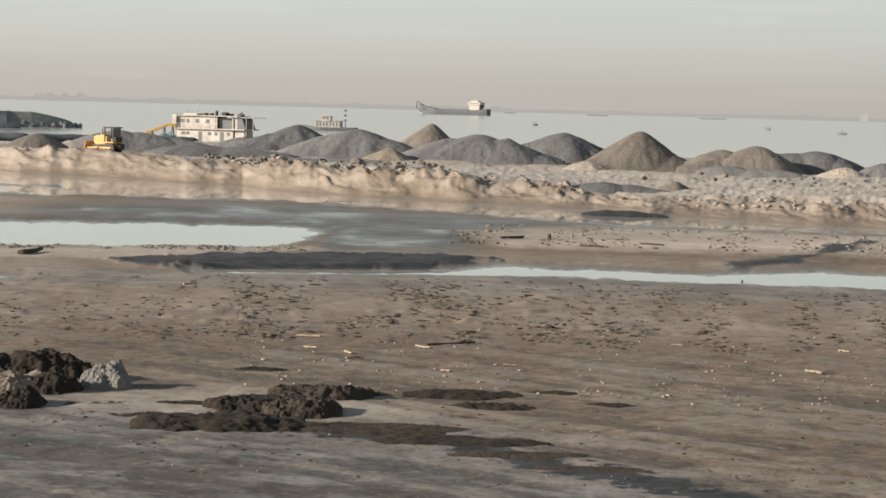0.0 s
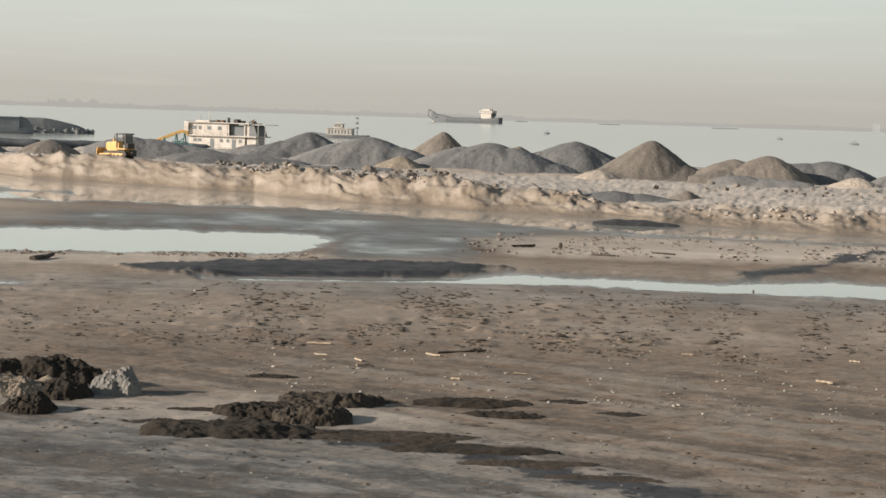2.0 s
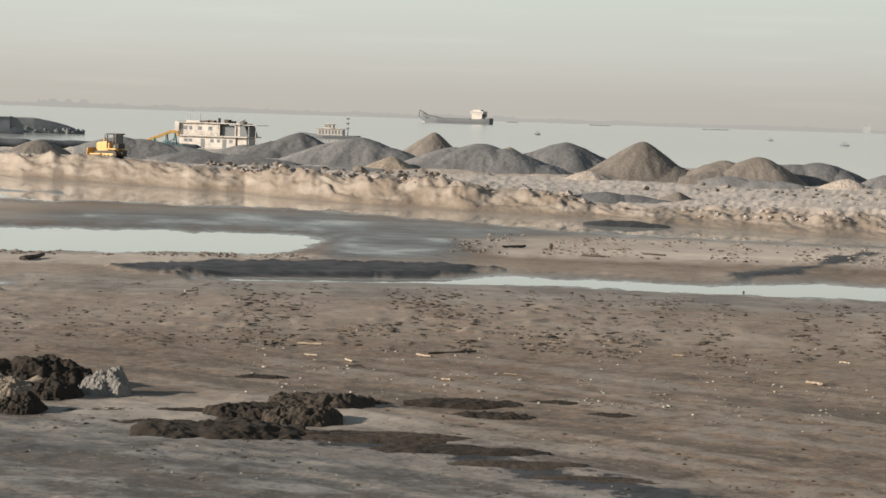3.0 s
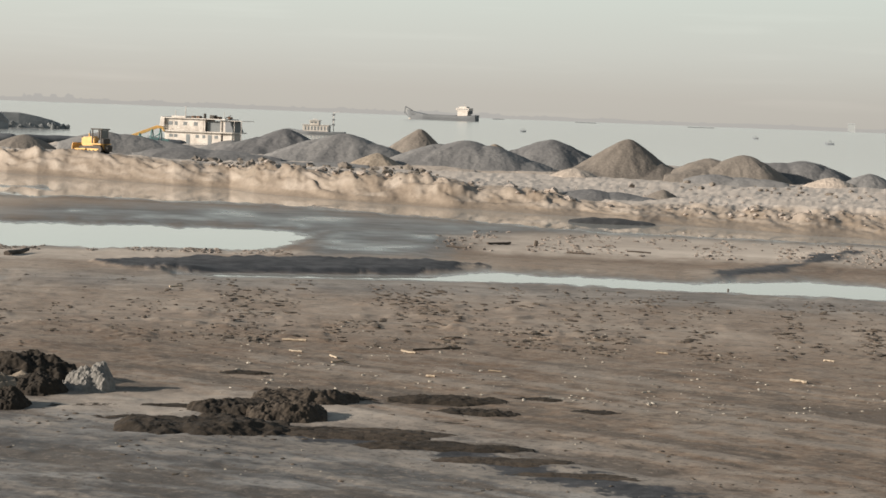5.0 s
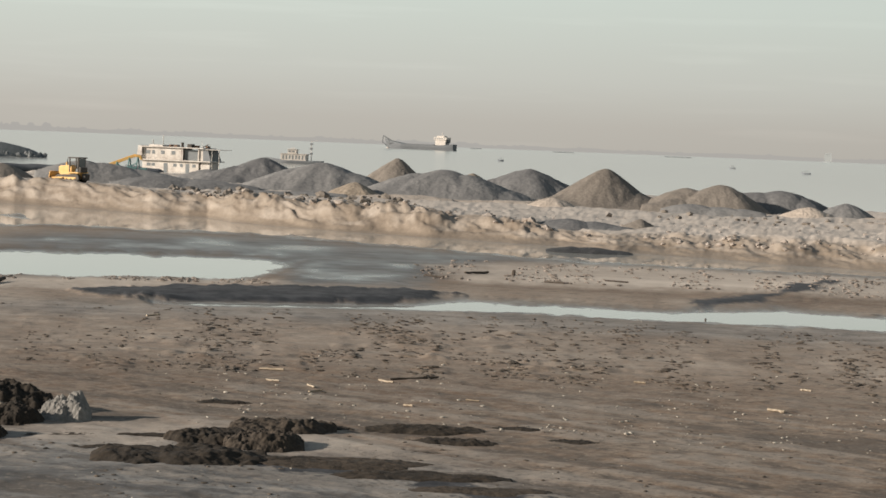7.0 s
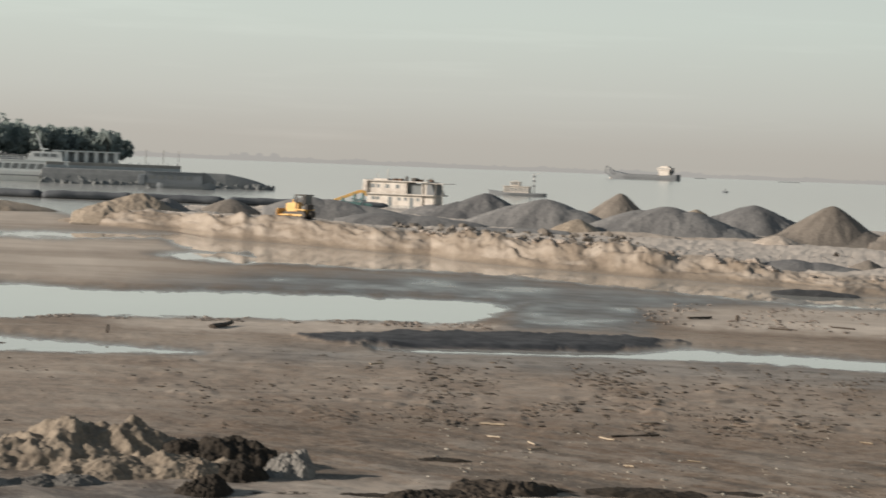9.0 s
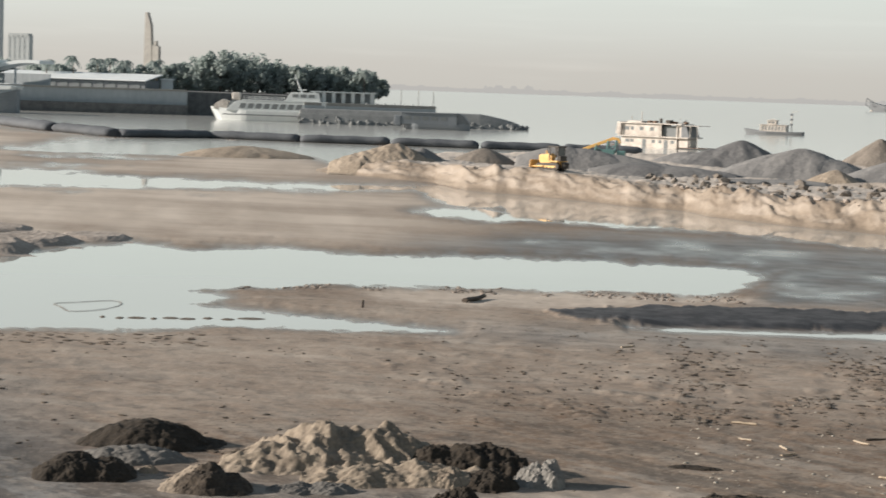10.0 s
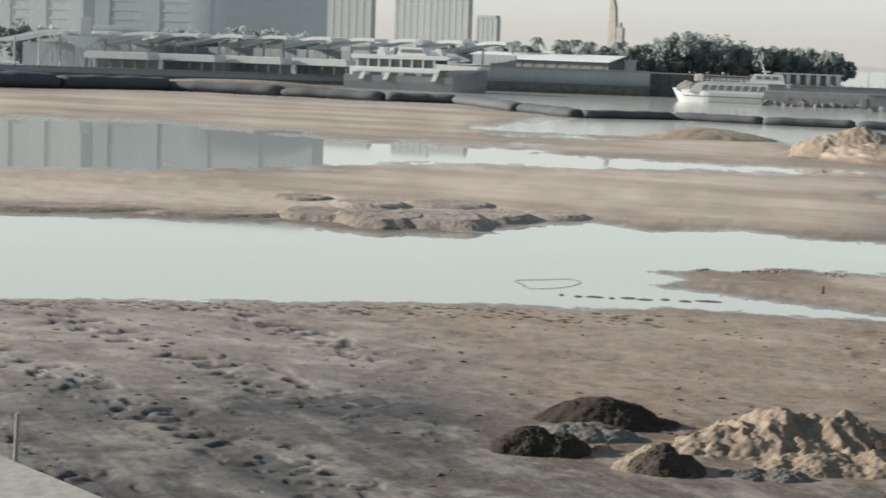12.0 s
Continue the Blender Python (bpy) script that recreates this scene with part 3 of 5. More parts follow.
pile("gravel_heap", -6.6, 218, 17, 9, 1.35, M_GRAVEL, 111, "low dark gravel ridge on the spit", 0.2, base=1.3, peaks=((-0.3, 0, 1.0), (0.2, 0, 0.85), (0.6, 0, 0.6)))
pile("gravel_heap", -5.9, 262, 12, 8, 2.0, M_GRAVEL, 123, "low grey gravel heap before the barge", 0.4, base=0.9)
pile("sand_heap", -11.9, 232, 9, 7, 1.9, M_BROWN, 112, "low brown sand heap beside the dozer", 0.5, base=1.4)
pile("gravel_heap", -13.75, 224, 9, 7, 2.5, M_GRAVEL, 113, gl, 0.55, base=0.9)
pile("sand_heap", -14.75, 222, 14, 11, 3.6, M_SAND, 114, "broad pale sand heap at the tip of the spit", 0.35, base=0.3, crag=0.05, coarse=3.0, peaks=((0.1, 0, 1.0), (-0.3, 0, 0.75), (0.5, 0, 0.6)))
pile("sand_heap", 6.98, 157, 3.6, 3.0, 0.9, M_BROWN, 115, "small brown sand heap on the spit", 0.7)
pile("gravel_heap", 5.3, 154.5, 8.5, 6, 0.95, M_GRAVEL, 116, "low grey silt heap at the water edge", 0.3, peaks=((-0.3, 0, 1.0), (0.2, 0.1, 0.8), (0.6, 0, 0.5)))
M_SILT = mat("black wet silt", (0.030, 0.030, 0.031), (0.075, 0.073, 0.072), 0.7, 1.2, 0.5, 0.6, fine=6)
pile("silt_bank", 5.5, 139.6, 6.4, 3.4, 0.5, M_SILT, 125, "black wet silt spread at the water edge", 0.3, base=-0.06, lump=0.12, peaks=((-0.4, 0, 0.9), (0.1, 0, 1.0), (0.5, 0.1, 0.7)))
for i, (b, d, wd, dp, tl) in enumerate(((-30.4, 118, 6.0, 9, 0.50), (-28.6, 116, 7.0, 11, 0.62), (-26.9, 116.5, 7.5, 11, 0.60), (-25.2, 121, 6.0, 9, 0.50), (-23.4, 124, 5.0, 6, 0.35), (-29.0, 127, 6.0, 9, 0.45), (-26.5, 129, 7.0, 8, 0.42), (-31.0, 131, 5, 6, 0.35), (-38.5, 119, 16, 5, 0.35), (-33.5, 117, 10, 4, 0.30))):
    heap("sand_bluff", b, d, wd, dp, tl * 0.85, M_BLUFF, 140 + i, "low crumbling brown sand bluff at the pool edge", 0.0, 0.16, base=0.02, category="bluff", group="bluffs by the pool", flat=0.8, detail=1.0, n=84, crag=0.07, coarse=2.6)
for i, (b, d, wd, dp, tl) in enumerate(((-5.2, 218, 14, 9, 0.7), (-3.4, 210, 12, 8, 0.6), (-0.2, 212, 12, 9, 0.7), (2.6, 214, 14, 9, 0.8), (4.4, 220, 10, 8, 0.8), (7.6, 216, 8, 8, 0.6), (9.4, 202, 9, 5, 0.5), (11.2, 205, 9, 6, 0.6), (12.6, 222, 8, 7, 0.7), (14.6, 208, 9, 6, 0.6), (-7.8, 226, 12, 8, 0.8), (13.6, 190, 7, 4, 0.5), (16, 200, 8, 6, 0.8))):
    heap("gravel_apron" if b < -1 else "sand_apron", b, d, wd, dp, tl * 0.6, M_GRAVEL if b < -1 else M_SPITDRY, 160 + i, "low spread of grey gravel between stockpiles" if b < -1 else "low spread of pale sand between stockpiles", 0.1, 0.3, base=spit_height(b, d) - 0.1, category="gravel", group="gravel spreads", peaks=((-0.4, 0, 0.8), (0.2, 0.1, 1.0), (0.6, -0.1, 0.7)))
heap("sand_mound", -19.0, 262, 19, 14, 1.6, M_SAND, 117, "low pale sand mound beside the pool", 0.3, base=0.0, category="mound")

# ---- building helpers ----
M_YELLOW = mat("yellow machine paint", (0.78, 0.42, 0.11), (0.92, 0.60, 0.22), 0.5, 1.2, 0.4, 0.1, fine=7)
M_STEEL = mat("dark worn steel", (0.035, 0.032, 0.030), (0.10, 0.085, 0.070), 0.6, 1.5, 0.5, 0.2, metal=0.3)
M_GLASS = mat("dusty glass", (0.10, 0.12, 0.12), (0.16, 0.18, 0.18), 0.15, 0.5, 0.3, 0)
M_WHITE = mat("weathered white paint", (0.42, 0.365, 0.315), (0.80, 0.745, 0.68), 0.6, 0.9, 0.5, 0.1, fine=6)
M_SHIPWHITE = mat("ferry white paint", (0.64, 0.67, 0.67), (0.75, 0.77, 0.76), 0.5, 0.3, 0.5, 0.05, fine=6)
M_TEAL = mat("teal paint", (0.10, 0.22, 0.22), (0.18, 0.32, 0.31), 0.6, 0.8, 0.5, 0.1)
M_HULL = mat("grey hull paint", (0.15, 0.16, 0.17), (0.21, 0.22, 0.23), 0.6, 0.12, 0.5, 0.05)
M_SHIPGREY = mat("ship grey paint", (0.11, 0.12, 0.13), (0.16, 0.17, 0.18), 0.6, 0.05, 0.5, 0.05)
M_HULLDARK = mat("dark blue hull paint", (0.17, 0.19, 0.21), (0.24, 0.26, 0.28), 0.55, 0.2, 0.5, 0.05)
M_DARK = mat("dark opening", (0.15, 0.165, 0.17), (0.21, 0.225, 0.23), 0.5, 0.3, 0.5, 0)
M_RUST = mat("rusty steel", (0.12, 0.07, 0.045), (0.22, 0.13, 0.08), 0.8, 0.8, 0.5, 0.2)
M_CONCRETE = mat("weathered concrete", (0.28, 0.27, 0.25), (0.42, 0.40, 0.37), 0.9, 0.4, 0.5, 0.2, fine=8)
M_QUAY = mat("haze-pale stained quay wall", (0.38, 0.415, 0.435), (0.48, 0.515, 0.535), 0.9, 0.10, 0.5, 0.3, fine=9, stretch=(1, 1, 0.4))
M_TUBE = mat("black geotextile", (0.072, 0.079, 0.089), (0.12, 0.128, 0.14), 1.0, 0.3, 0.5, 0.3, fine=8, vary=0.2)
M_ROOF = mat("pale metal roof", (0.72, 0.75, 0.75), (0.84, 0.86, 0.85), 0.45, 0.12, 0.5, 0.05, fine=8)
M_TOWER = mat("haze-pale tower render", (0.43, 0.455, 0.46), (0.50, 0.52, 0.52), 0.8, 0.02, 0.5, 0.0)
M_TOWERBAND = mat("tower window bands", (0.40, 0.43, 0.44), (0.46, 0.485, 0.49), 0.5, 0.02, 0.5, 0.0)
M_BLOCK = mat("haze-pale blue-grey cladding", (0.47, 0.545, 0.575), (0.56, 0.63, 0.65), 0.5, 0.03, 0.5, 0.0)
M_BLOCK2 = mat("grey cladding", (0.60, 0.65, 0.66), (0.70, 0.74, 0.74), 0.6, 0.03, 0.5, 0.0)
M_ARMOUR = mat("dark armour rock", (0.16, 0.168, 0.17), (0.27, 0.278, 0.275), 0.95, 0.5, 0.5, 0.5, fine=6)
M_LEAF = mat("haze-pale foliage", (0.33, 0.38, 0.365), (0.41, 0.46, 0.44), 0.9, 0.35, 0.5, 0, fine=5, vary=0.2)
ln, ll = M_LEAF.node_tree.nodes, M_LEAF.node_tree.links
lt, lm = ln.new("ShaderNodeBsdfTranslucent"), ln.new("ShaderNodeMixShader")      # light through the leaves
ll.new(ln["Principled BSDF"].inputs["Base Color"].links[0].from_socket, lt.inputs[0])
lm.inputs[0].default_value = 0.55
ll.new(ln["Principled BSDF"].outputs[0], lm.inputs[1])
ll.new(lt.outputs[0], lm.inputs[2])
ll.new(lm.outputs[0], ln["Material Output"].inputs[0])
M_BARK = mat("grey bark", (0.10, 0.085, 0.07), (0.18, 0.155, 0.13), 0.95, 1.0, 0.5, 0.3)
M_WOOD = mat("bleached driftwood", (0.34, 0.27, 0.19), (0.56, 0.47, 0.36), 0.9, 2.0, 0.5, 0.3, stretch=(0.2, 1, 1), vary=0.4)
M_WETWOOD = mat("wet dark timber", (0.055, 0.042, 0.032), (0.11, 0.085, 0.065), 0.8, 2.0, 0.5, 0.3, stretch=(0.2, 1, 1))
M_MUDDARK = mat("dark dug mud", (0.013, 0.010, 0.007), (0.046, 0.034, 0.023), 0.95, 2.2, 0.55, 0.8, fine=6)
M_MUDBROWN = mat("brown dug mud", (0.060, 0.048, 0.037), (0.165, 0.130, 0.098), 0.95, 2.0, 0.55, 0.9, fine=6)
M_MUDWET = mat("wet brown mud", (0.024, 0.018, 0.013), (0.076, 0.057, 0.040), 0.9, 2.2, 0.55, 0.8, fine=6)
M_SANDDUG = mat("dug pale sand", (0.17, 0.137, 0.105), (0.34, 0.28, 0.215), 0.95, 1.6, 0.5, 0.9, fine=6)
M_STONE = mat("pale grey stone", (0.135, 0.128, 0.119), (0.32, 0.30, 0.272), 0.9, 1.6, 0.5, 0.8, fine=6)
M_LITTER = mat("sun-bleached litter", (0.40, 0.36, 0.30), (0.72, 0.67, 0.58), 0.8, 1.0, 0.5, 0, vary=0.5)


HARBOUR_NUDGE = -0.45     # degrees by which the whole harbour is shifted to fit the camera's view


def thing(name, b, d, z, turn, label, category, group=""):
    """An Empty at the base of a thing; turn 0 lays its x axis across the line of sight."""
    ob = new(name)
    if d > 495 and b < -13:
        b += HARBOUR_NUDGE
    ob.matrix_basis = Matrix.Translation(plan(b, d, z)) @ pose(0, 0, 0, 0, 0, turn - b)
    return tagged(ob, label, category, group)


def part(name, bm, material, parent, label=""):
    me = bpy.data.meshes.new(name)
    bm.to_mesh(me)
    bm.free()
    me.materials.append(material)
    ob = new(name, me)
    ob.parent = parent
    return tagged(ob, label)


def box(x0, x1, y0, y1, z0, z1, bevel=0.0, bm=None, taper=1.0):
    own = bm or bmesh.new()
    got = bmesh.ops.create_cube(own, size=1)["verts"]
    for v in got:
        k = taper if v.co.z > 0 else 1.0
        v.co = ((x0 + x1) / 2 + v.co.x * (x1 - x0) * k, (y0 + y1) / 2 + v.co.y * (y1 - y0) * k, (z0 + z1) / 2 + v.co.z * (z1 - z0))
    if bevel and bm is None:
        bmesh.ops.bevel(own, geom=own.edges[:], offset=bevel, segments=2, affect="EDGES", profile=0.6)
    return own


def rod(p, q, r, n=8, r2=None, bm=None):
    own = bm or bmesh.new()
    p, q = Vector(p), Vector(q)
    got = bmesh.ops.create_cone(own, cap_ends=True, segments=n, radius1=r, radius2=r if r2 is None else r2, depth=(q - p).length)["verts"]
    turn = (q - p).to_track_quat("Z", "Y").to_matrix().to_4x4()
    bmesh.ops.transform(own, matrix=Matrix.Translation((p + q) / 2) @ turn, verts=got)
    return own


def prism(profile, y0, y1, bevel=0.0):
    """A profile in x, z drawn out along y."""
    own = bmesh.new()
    a = [own.verts.new((x, y0, z)) for x, z in profile]
    c = [own.verts.new((x, y1, z)) for x, z in profile]
    own.faces.new(a)
    own.faces.new(c[::-1])
    for i in range(len(a)):
        j = (i + 1) % len(a)
        own.faces.new((a[j], a[i], c[i], c[j]))
    bmesh.ops.recalc_face_normals(own, faces=own.faces[:])
    if bevel:
        bmesh.ops.bevel(own, geom=own.edges[:], offset=bevel, segments=2, affect="EDGES", profile=0.6)
    return own


def hull(length, beam, sheer, draft=0.6, fine_bow=0.35, square_stern=0.85, rake=0.08):
    """A ship's hull, bow towards -x. sheer: deck heights at bow, midships and stern."""
    own = bmesh.new()
    rings = []
    n = 22
    for i in range(n + 1):
        t = i / n
        x = (t - 0.5) * length
        w = min(1.0, (t / fine_bow) ** 0.6 if t < fine_bow else 1.0)
        if t > 0.8:
            w *= 1 - (1 - square_stern) * ((t - 0.8) / 0.2) ** 2
        top = sheer[1] + (sheer[0] - sheer[1]) * max(0, 1 - t / 0.35) ** 1.6 + (sheer[2] - sheer[1]) * max(0, (t - 0.75) / 0.25) ** 1.5
        half = beam / 2 * max(w, 0.02)
        lean = -rake * length * max(0, 1 - t / 0.2)
        ring = []
        for y, z in ((1.0, 1.0), (0.97, 0.55), (0.86, 0.0), (0.55, -1.0), (-0.55, -1.0), (-0.86, 0.0), (-0.97, 0.55), (-1.0, 1.0)):
            zz = z * top if z > 0 else z * draft
            ring.append(own.verts.new((x + lean * max(0, z), y * half, zz)))
        rings.append(ring)
    for a, c in zip(rings, rings[1:]):
        for i in range(7):
            own.faces.new((a[i], a[i + 1], c[i + 1], c[i]))
        own.faces.new((a[7], a[0], c[0], c[7]))
    own.faces.new(rings[0])
    own.faces.new(rings[-1][::-1])
    bmesh.ops.recalc_face_normals(own, faces=own.faces[:])
    return own


def deckhouse(parent, x0, x1, y0, y1, z0, z1, material, windows, name="deckhouse", win=(0.7, 0.6), sill=0.55, roof=0.25, glass=None):
    """A house on a deck with recessed windows in its near side (towards -y) and a roof slab that overhangs."""
    body = part(name, box(x0, x1, y0, y1, z0, z1, 0.04), material, parent)
    for wx in windows:
        ww, wh = win
        w = part("window", box(wx - ww / 2, wx + ww / 2, y0 - 0.03, y0 + 0.05, z0 + sill * (z1 - z0) - wh / 2, z0 + sill * (z1 - z0) + wh / 2), glass or M_DARK, body)
    part("roof", box(x0 - roof, x1 + roof, y0 - roof, y1 + roof, z1, z1 + 0.14, 0.03), material, parent)
    return body


def railing(parent, x0, x1, y, z, high, step, material, r=0.03):
    post = []
    n = max(2, int(round((x1 - x0) / step)) + 1)
    for i in range(n):
        x = x0 + (x1 - x0) * i / (n - 1)
        part("rail_post", rod((x, y, z), (x, y, z + high), r, 5), material, parent)
    for k in (1.0, 0.5):
        part("rail", rod((x0, y, z + high * k), (x1, y, z + high * k), r, 5), material, parent)


# ---- bulldozer on the crest of the spit ----
def bulldozer(b, d, z, turn):
    t = thing("bulldozer", b, d, z, turn, "yellow crawler bulldozer with open cab parked on the sand crest", "bulldozer")
    for s in (-1, 1):
        pr = [(-1.75, 0.0), (1.55, 0.0), (1.95, 0.35), (1.85, 0.75), (1.55, 0.92), (-1.65, 0.80), (-2.05, 0.45)]
        tr = part("track", prism(pr, s * 0.85 - 0.25, s * 0.85 + 0.25, 0.05), M_STEEL, t, "mud-caked steel crawler track")
        for i in range(10):
            x = -1.8 + i * 0.4
            part("track_shoe", box(x - 0.12, x + 0.12, s * 0.85 - 0.28, s * 0.85 + 0.28, -0.05, 0.03), M_STEEL, tr)
        part("track_frame", box(-1.5, 1.45, s * 0.85 - 0.29, s * 0.85 + 0.29, 0.28, 0.55, 0.04), M_YELLOW, t)
        for i in range(5):
            part("roller", rod((-1.3 + i * 0.65, s * 0.85 - 0.31, 0.24), (-1.3 + i * 0.65, s * 0.85 + 0.31, 0.24), 0.17, 12), M_STEEL, tr)
        part("push_arm", rod((-0.6, s * 1.22, 0.45), (-2.45, s * 1.22, 0.40), 0.10, 8), M_YELLOW, t)
    part("chassis", box(-1.6, 1.7, -0.62, 0.62, 0.55, 1.02, 0.06), M_YELLOW, t)
    hood = part("hood", prism([(-1.85, 0.95), (0.05, 0.95), (0.05, 1.95), (-1.55, 1.82), (-1.85, 1.70)], -0.52, 0.52, 0.05), M_YELLOW, t)
    part("grille", box(-1.90, -1.84, -0.42, 0.42, 1.02, 1.62), M_STEEL, hood)
    part("air_filter", rod((-1.05, 0.18, 1.85), (-1.05, 0.18, 2.25), 0.13, 12), M_YELLOW, hood)
    part("exhaust_pipe", rod((-0.70, -0.15, 1.85), (-0.70, -0.15, 2.62), 0.06, 8), M_STEEL, hood)
    for s in (-1, 1):
        part("headlight", rod((-1.80, s * 0.40, 1.80), (-1.90, s * 0.40, 1.80), 0.09, 10), M_GLASS, hood)
    part("fender", box(-0.1, 1.85, -1.15, 1.15, 1.00, 1.14, 0.03), M_YELLOW, t)
    part("dashboard", box(0.02, 0.30, -0.5, 0.5, 1.1, 1.75, 0.04), M_YELLOW, t)
    part("seat", box(0.75, 1.25, -0.3, 0.3, 1.14, 1.5, 0.06), M_DARK, t)
    part("seat_back", box(1.20, 1.34, -0.3, 0.3, 1.45, 2.05, 0.05), M_DARK, t)
    part("fuel_tank", box(1.40, 2.0, -0.75, 0.75, 1.1, 1.72, 0.08), M_STEEL, t)
    for x in (0.12, 1.55):
        for s in (-1, 1):
            part("cab_post", box(x - 0.07, x + 0.07, s * 0.72 - 0.07, s * 0.72 + 0.07, 1.12, 2.75), M_STEEL, t)
    part("cab_roof", box(-0.08, 1.85, -0.92, 0.92, 2.72, 2.86, 0.05), M_STEEL, t, "dark steel canopy roof")
    part("rear_screen", box(1.56, 1.62, -0.66, 0.66, 1.75, 2.70), M_GLASS, t)
    part("ripper", prism([(2.0, 0.3), (2.5, 0.2), (2.6, 0.9), (2.0, 1.0)], -0.5, 0.5, 0.04), M_STEEL, t)
    prof = [(-2.75 + 0.22 * math.cos(a), 0.55 + 0.62 * math.sin(a)) for a in np.linspace(-1.35, 1.35, 9)]
    prof = [(-x - 5.25, z) for x, z in prof]
    blade = prof + [(x + 0.09, z) for x, z in prof[::-1]]
    part("blade", prism(blade, -1.5, 1.5), M_YELLOW, t, "curved steel dozer blade, scraped and muddy")
    t.scale = (0.76, 0.8, 0.9)
    return t


bulldozer(-9.88, 204, spit_height(-9.88, 204) - 0.02, -36)

# ---- stationary conveyor crane behind the gravel ----
def conveyor(b, d, z, turn):
    t = thing("conveyor", b, d, z, turn, "small yellow belt conveyor on a teal steel frame", "conveyor")
    part("boom", prism([(-3.6, 0.9), (1.6, 3.0), (2.2, 2.95), (2.2, 2.6), (1.7, 2.6), (-3.5, 0.55)], -0.35, 0.35, 0.04), M_YELLOW, t)
    part("head", prism([(1.8, 3.0), (2.5, 2.85), (2.7, 2.2), (2.5, 2.2), (2.25, 2.6), (1.8, 2.6)], -0.45, 0.45, 0.03), M_YELLOW, t)
    for x, top in ((-0.6, 1.9), (1.0, 2.5), (2.1, 2.6)):
        for s in (-1, 1):
            part("leg", rod((x + 0.3 * s, s * 0.7, 0), (x, s * 0.35, top), 0.09, 6), M_TEAL, t)
    part("brace", rod((-0.6, -0.6, 0.4), (2.1, -0.5, 1.9), 0.06, 6), M_TEAL, t)
    part("brace", rod((-0.6, -0.5, 1.6), (2.1, -0.6, 0.4), 0.06, 6), M_TEAL, t)
    part("hopper", box(0.4, 1.8, -0.8, 0.8, 0.4, 1.3, 0.05, taper=1.2), M_TEAL, t)
    part("engine", box(2.2, 3.3, -0.6, 0.6, 0.1, 1.2, 0.08), M_TEAL, t)


conveyor(-8.45, 258, 1.5, -6)


# ---- accommodation barge moored behind the heaps ----
def house_barge(b, d, turn):
    t = thing("house_barge", b, d, 0, turn, "white two-deck accommodation barge with peeling paint", "barge")
    part("hull", hull(24, 5.0, (0.9, 0.2, 0.3), 0.6, 0.12, 1.0, 0.02), M_HULL, t)
    part("deck", box(-9.5, 11.0, -2.4, 2.4, 0.18, 0.3, 0.02), M_RUST, t)
    lower = part("lower_deckhouse", box(-7.3, 4.9, -2.6, 2.6, -0.3, 2.05, 0.05), M_WHITE, t)
    for x, ww in ((-5.9, 0.8), (-4.9, 0.7), (-0.2, 0.7), (1.2, 0.6), (3.9, 0.7)):
        part("window", box(x - ww / 2, x + ww / 2, -2.64, -2.52, 0.95, 1.55), M_DARK, lower)
    for x in (-2.2, 2.5):
        part("door", box(x - 0.4, x + 0.4, -2.64, -2.52, -0.25, 1.6), M_DARK, lower)
    part("upper_deck", box(-7.9, 7.6, -3.2, 3.2, 2.05, 2.28, 0.04), M_WHITE, t)
    upper = part("upper_deckhouse", box(-7.2, 1.0, -2.4, 2.4, 2.28, 4.6, 0.05), M_WHITE, t)
    for x, ww in ((-6.2, 0.9), (-5.0, 0.6), (-3.0, 0.8), (-0.7, 0.8)):
        part("window", box(x - ww / 2, x + ww / 2, -2.44, -2.32, 3.3, 4.0), M_DARK, upper)
    part("shade_box", box(1.4, 4.5, -1.8, 2.3, 2.3, 4.3, 0.02), M_DARK, t, "solid dark box standing for the shade in an open deck room")
    for x in (1.2, 4.7):
        part("deck_post", box(x - 0.12, x + 0.12, -2.4, -2.2, 2.28, 4.6), M_WHITE, t)
    part("bulkhead", box(4.6, 5.6, -2.2, 2.3, 2.28, 4.5, 0.03), M_WHITE, t)
    part("roof", box(-7.9, 5.9, -2.9, 2.9, 4.6, 4.78, 0.04), M_WHITE, t)
    part("wheelhouse", box(-6.5, -3.5, -1.5, 1.5, 4.78, 5.1, 0.05), M_WHITE, t)
    part("stern_screen", prism([(5.6, 2.28), (7.4, 2.28), (6.6, 4.4), (5.6, 4.55)], -2.3, 2.2, 0.04), M_HULL, t, "stern screen painted grey as its shaded side")
    part("stern_gear", box(5.2, 7.2, -2.4, 1.6, 0.2, 2.0, 0.15), M_WHITE, t)
    part("stern_awning", box(5.6, 9.4, -2.6, 2.6, 4.45, 4.56, 0.03), M_WHITE, t, "thin overhanging stern awning")
    for x in (7.6, 9.1):
        part("awning_post", rod((x, -2.4, 0.2), (x, -2.4, 4.45), 0.06, 6), M_WHITE, t)
    part("bow_flare", prism([(-7.3, 2.28), (-8.4, 2.5), (-8.1, 4.9), (-7.3, 4.7)], -2.9, 2.9, 0.04), M_WHITE, t)
    part("funnel", rod((-0.2, 0.4, 4.7), (-0.2, 0.4, 5.7), 0.28, 10), M_STEEL, t)
    part("winch", box(1.6, 2.6, -1.2, 0.2, 4.78, 5.45, 0.1), M_STEEL, t)
    railing(t, -7.8, 1.0, -3.1, 2.28, 0.8, 1.1, M_WHITE)
    part("mast", rod((-4.2, 0, 5.0), (-4.2, 0, 7.0), 0.07, 6), M_WHITE, t)
    part("mast_light", rod((-6.4, 0, 4.8), (-6.4, 0, 6.1), 0.06, 6), M_WHITE, t)
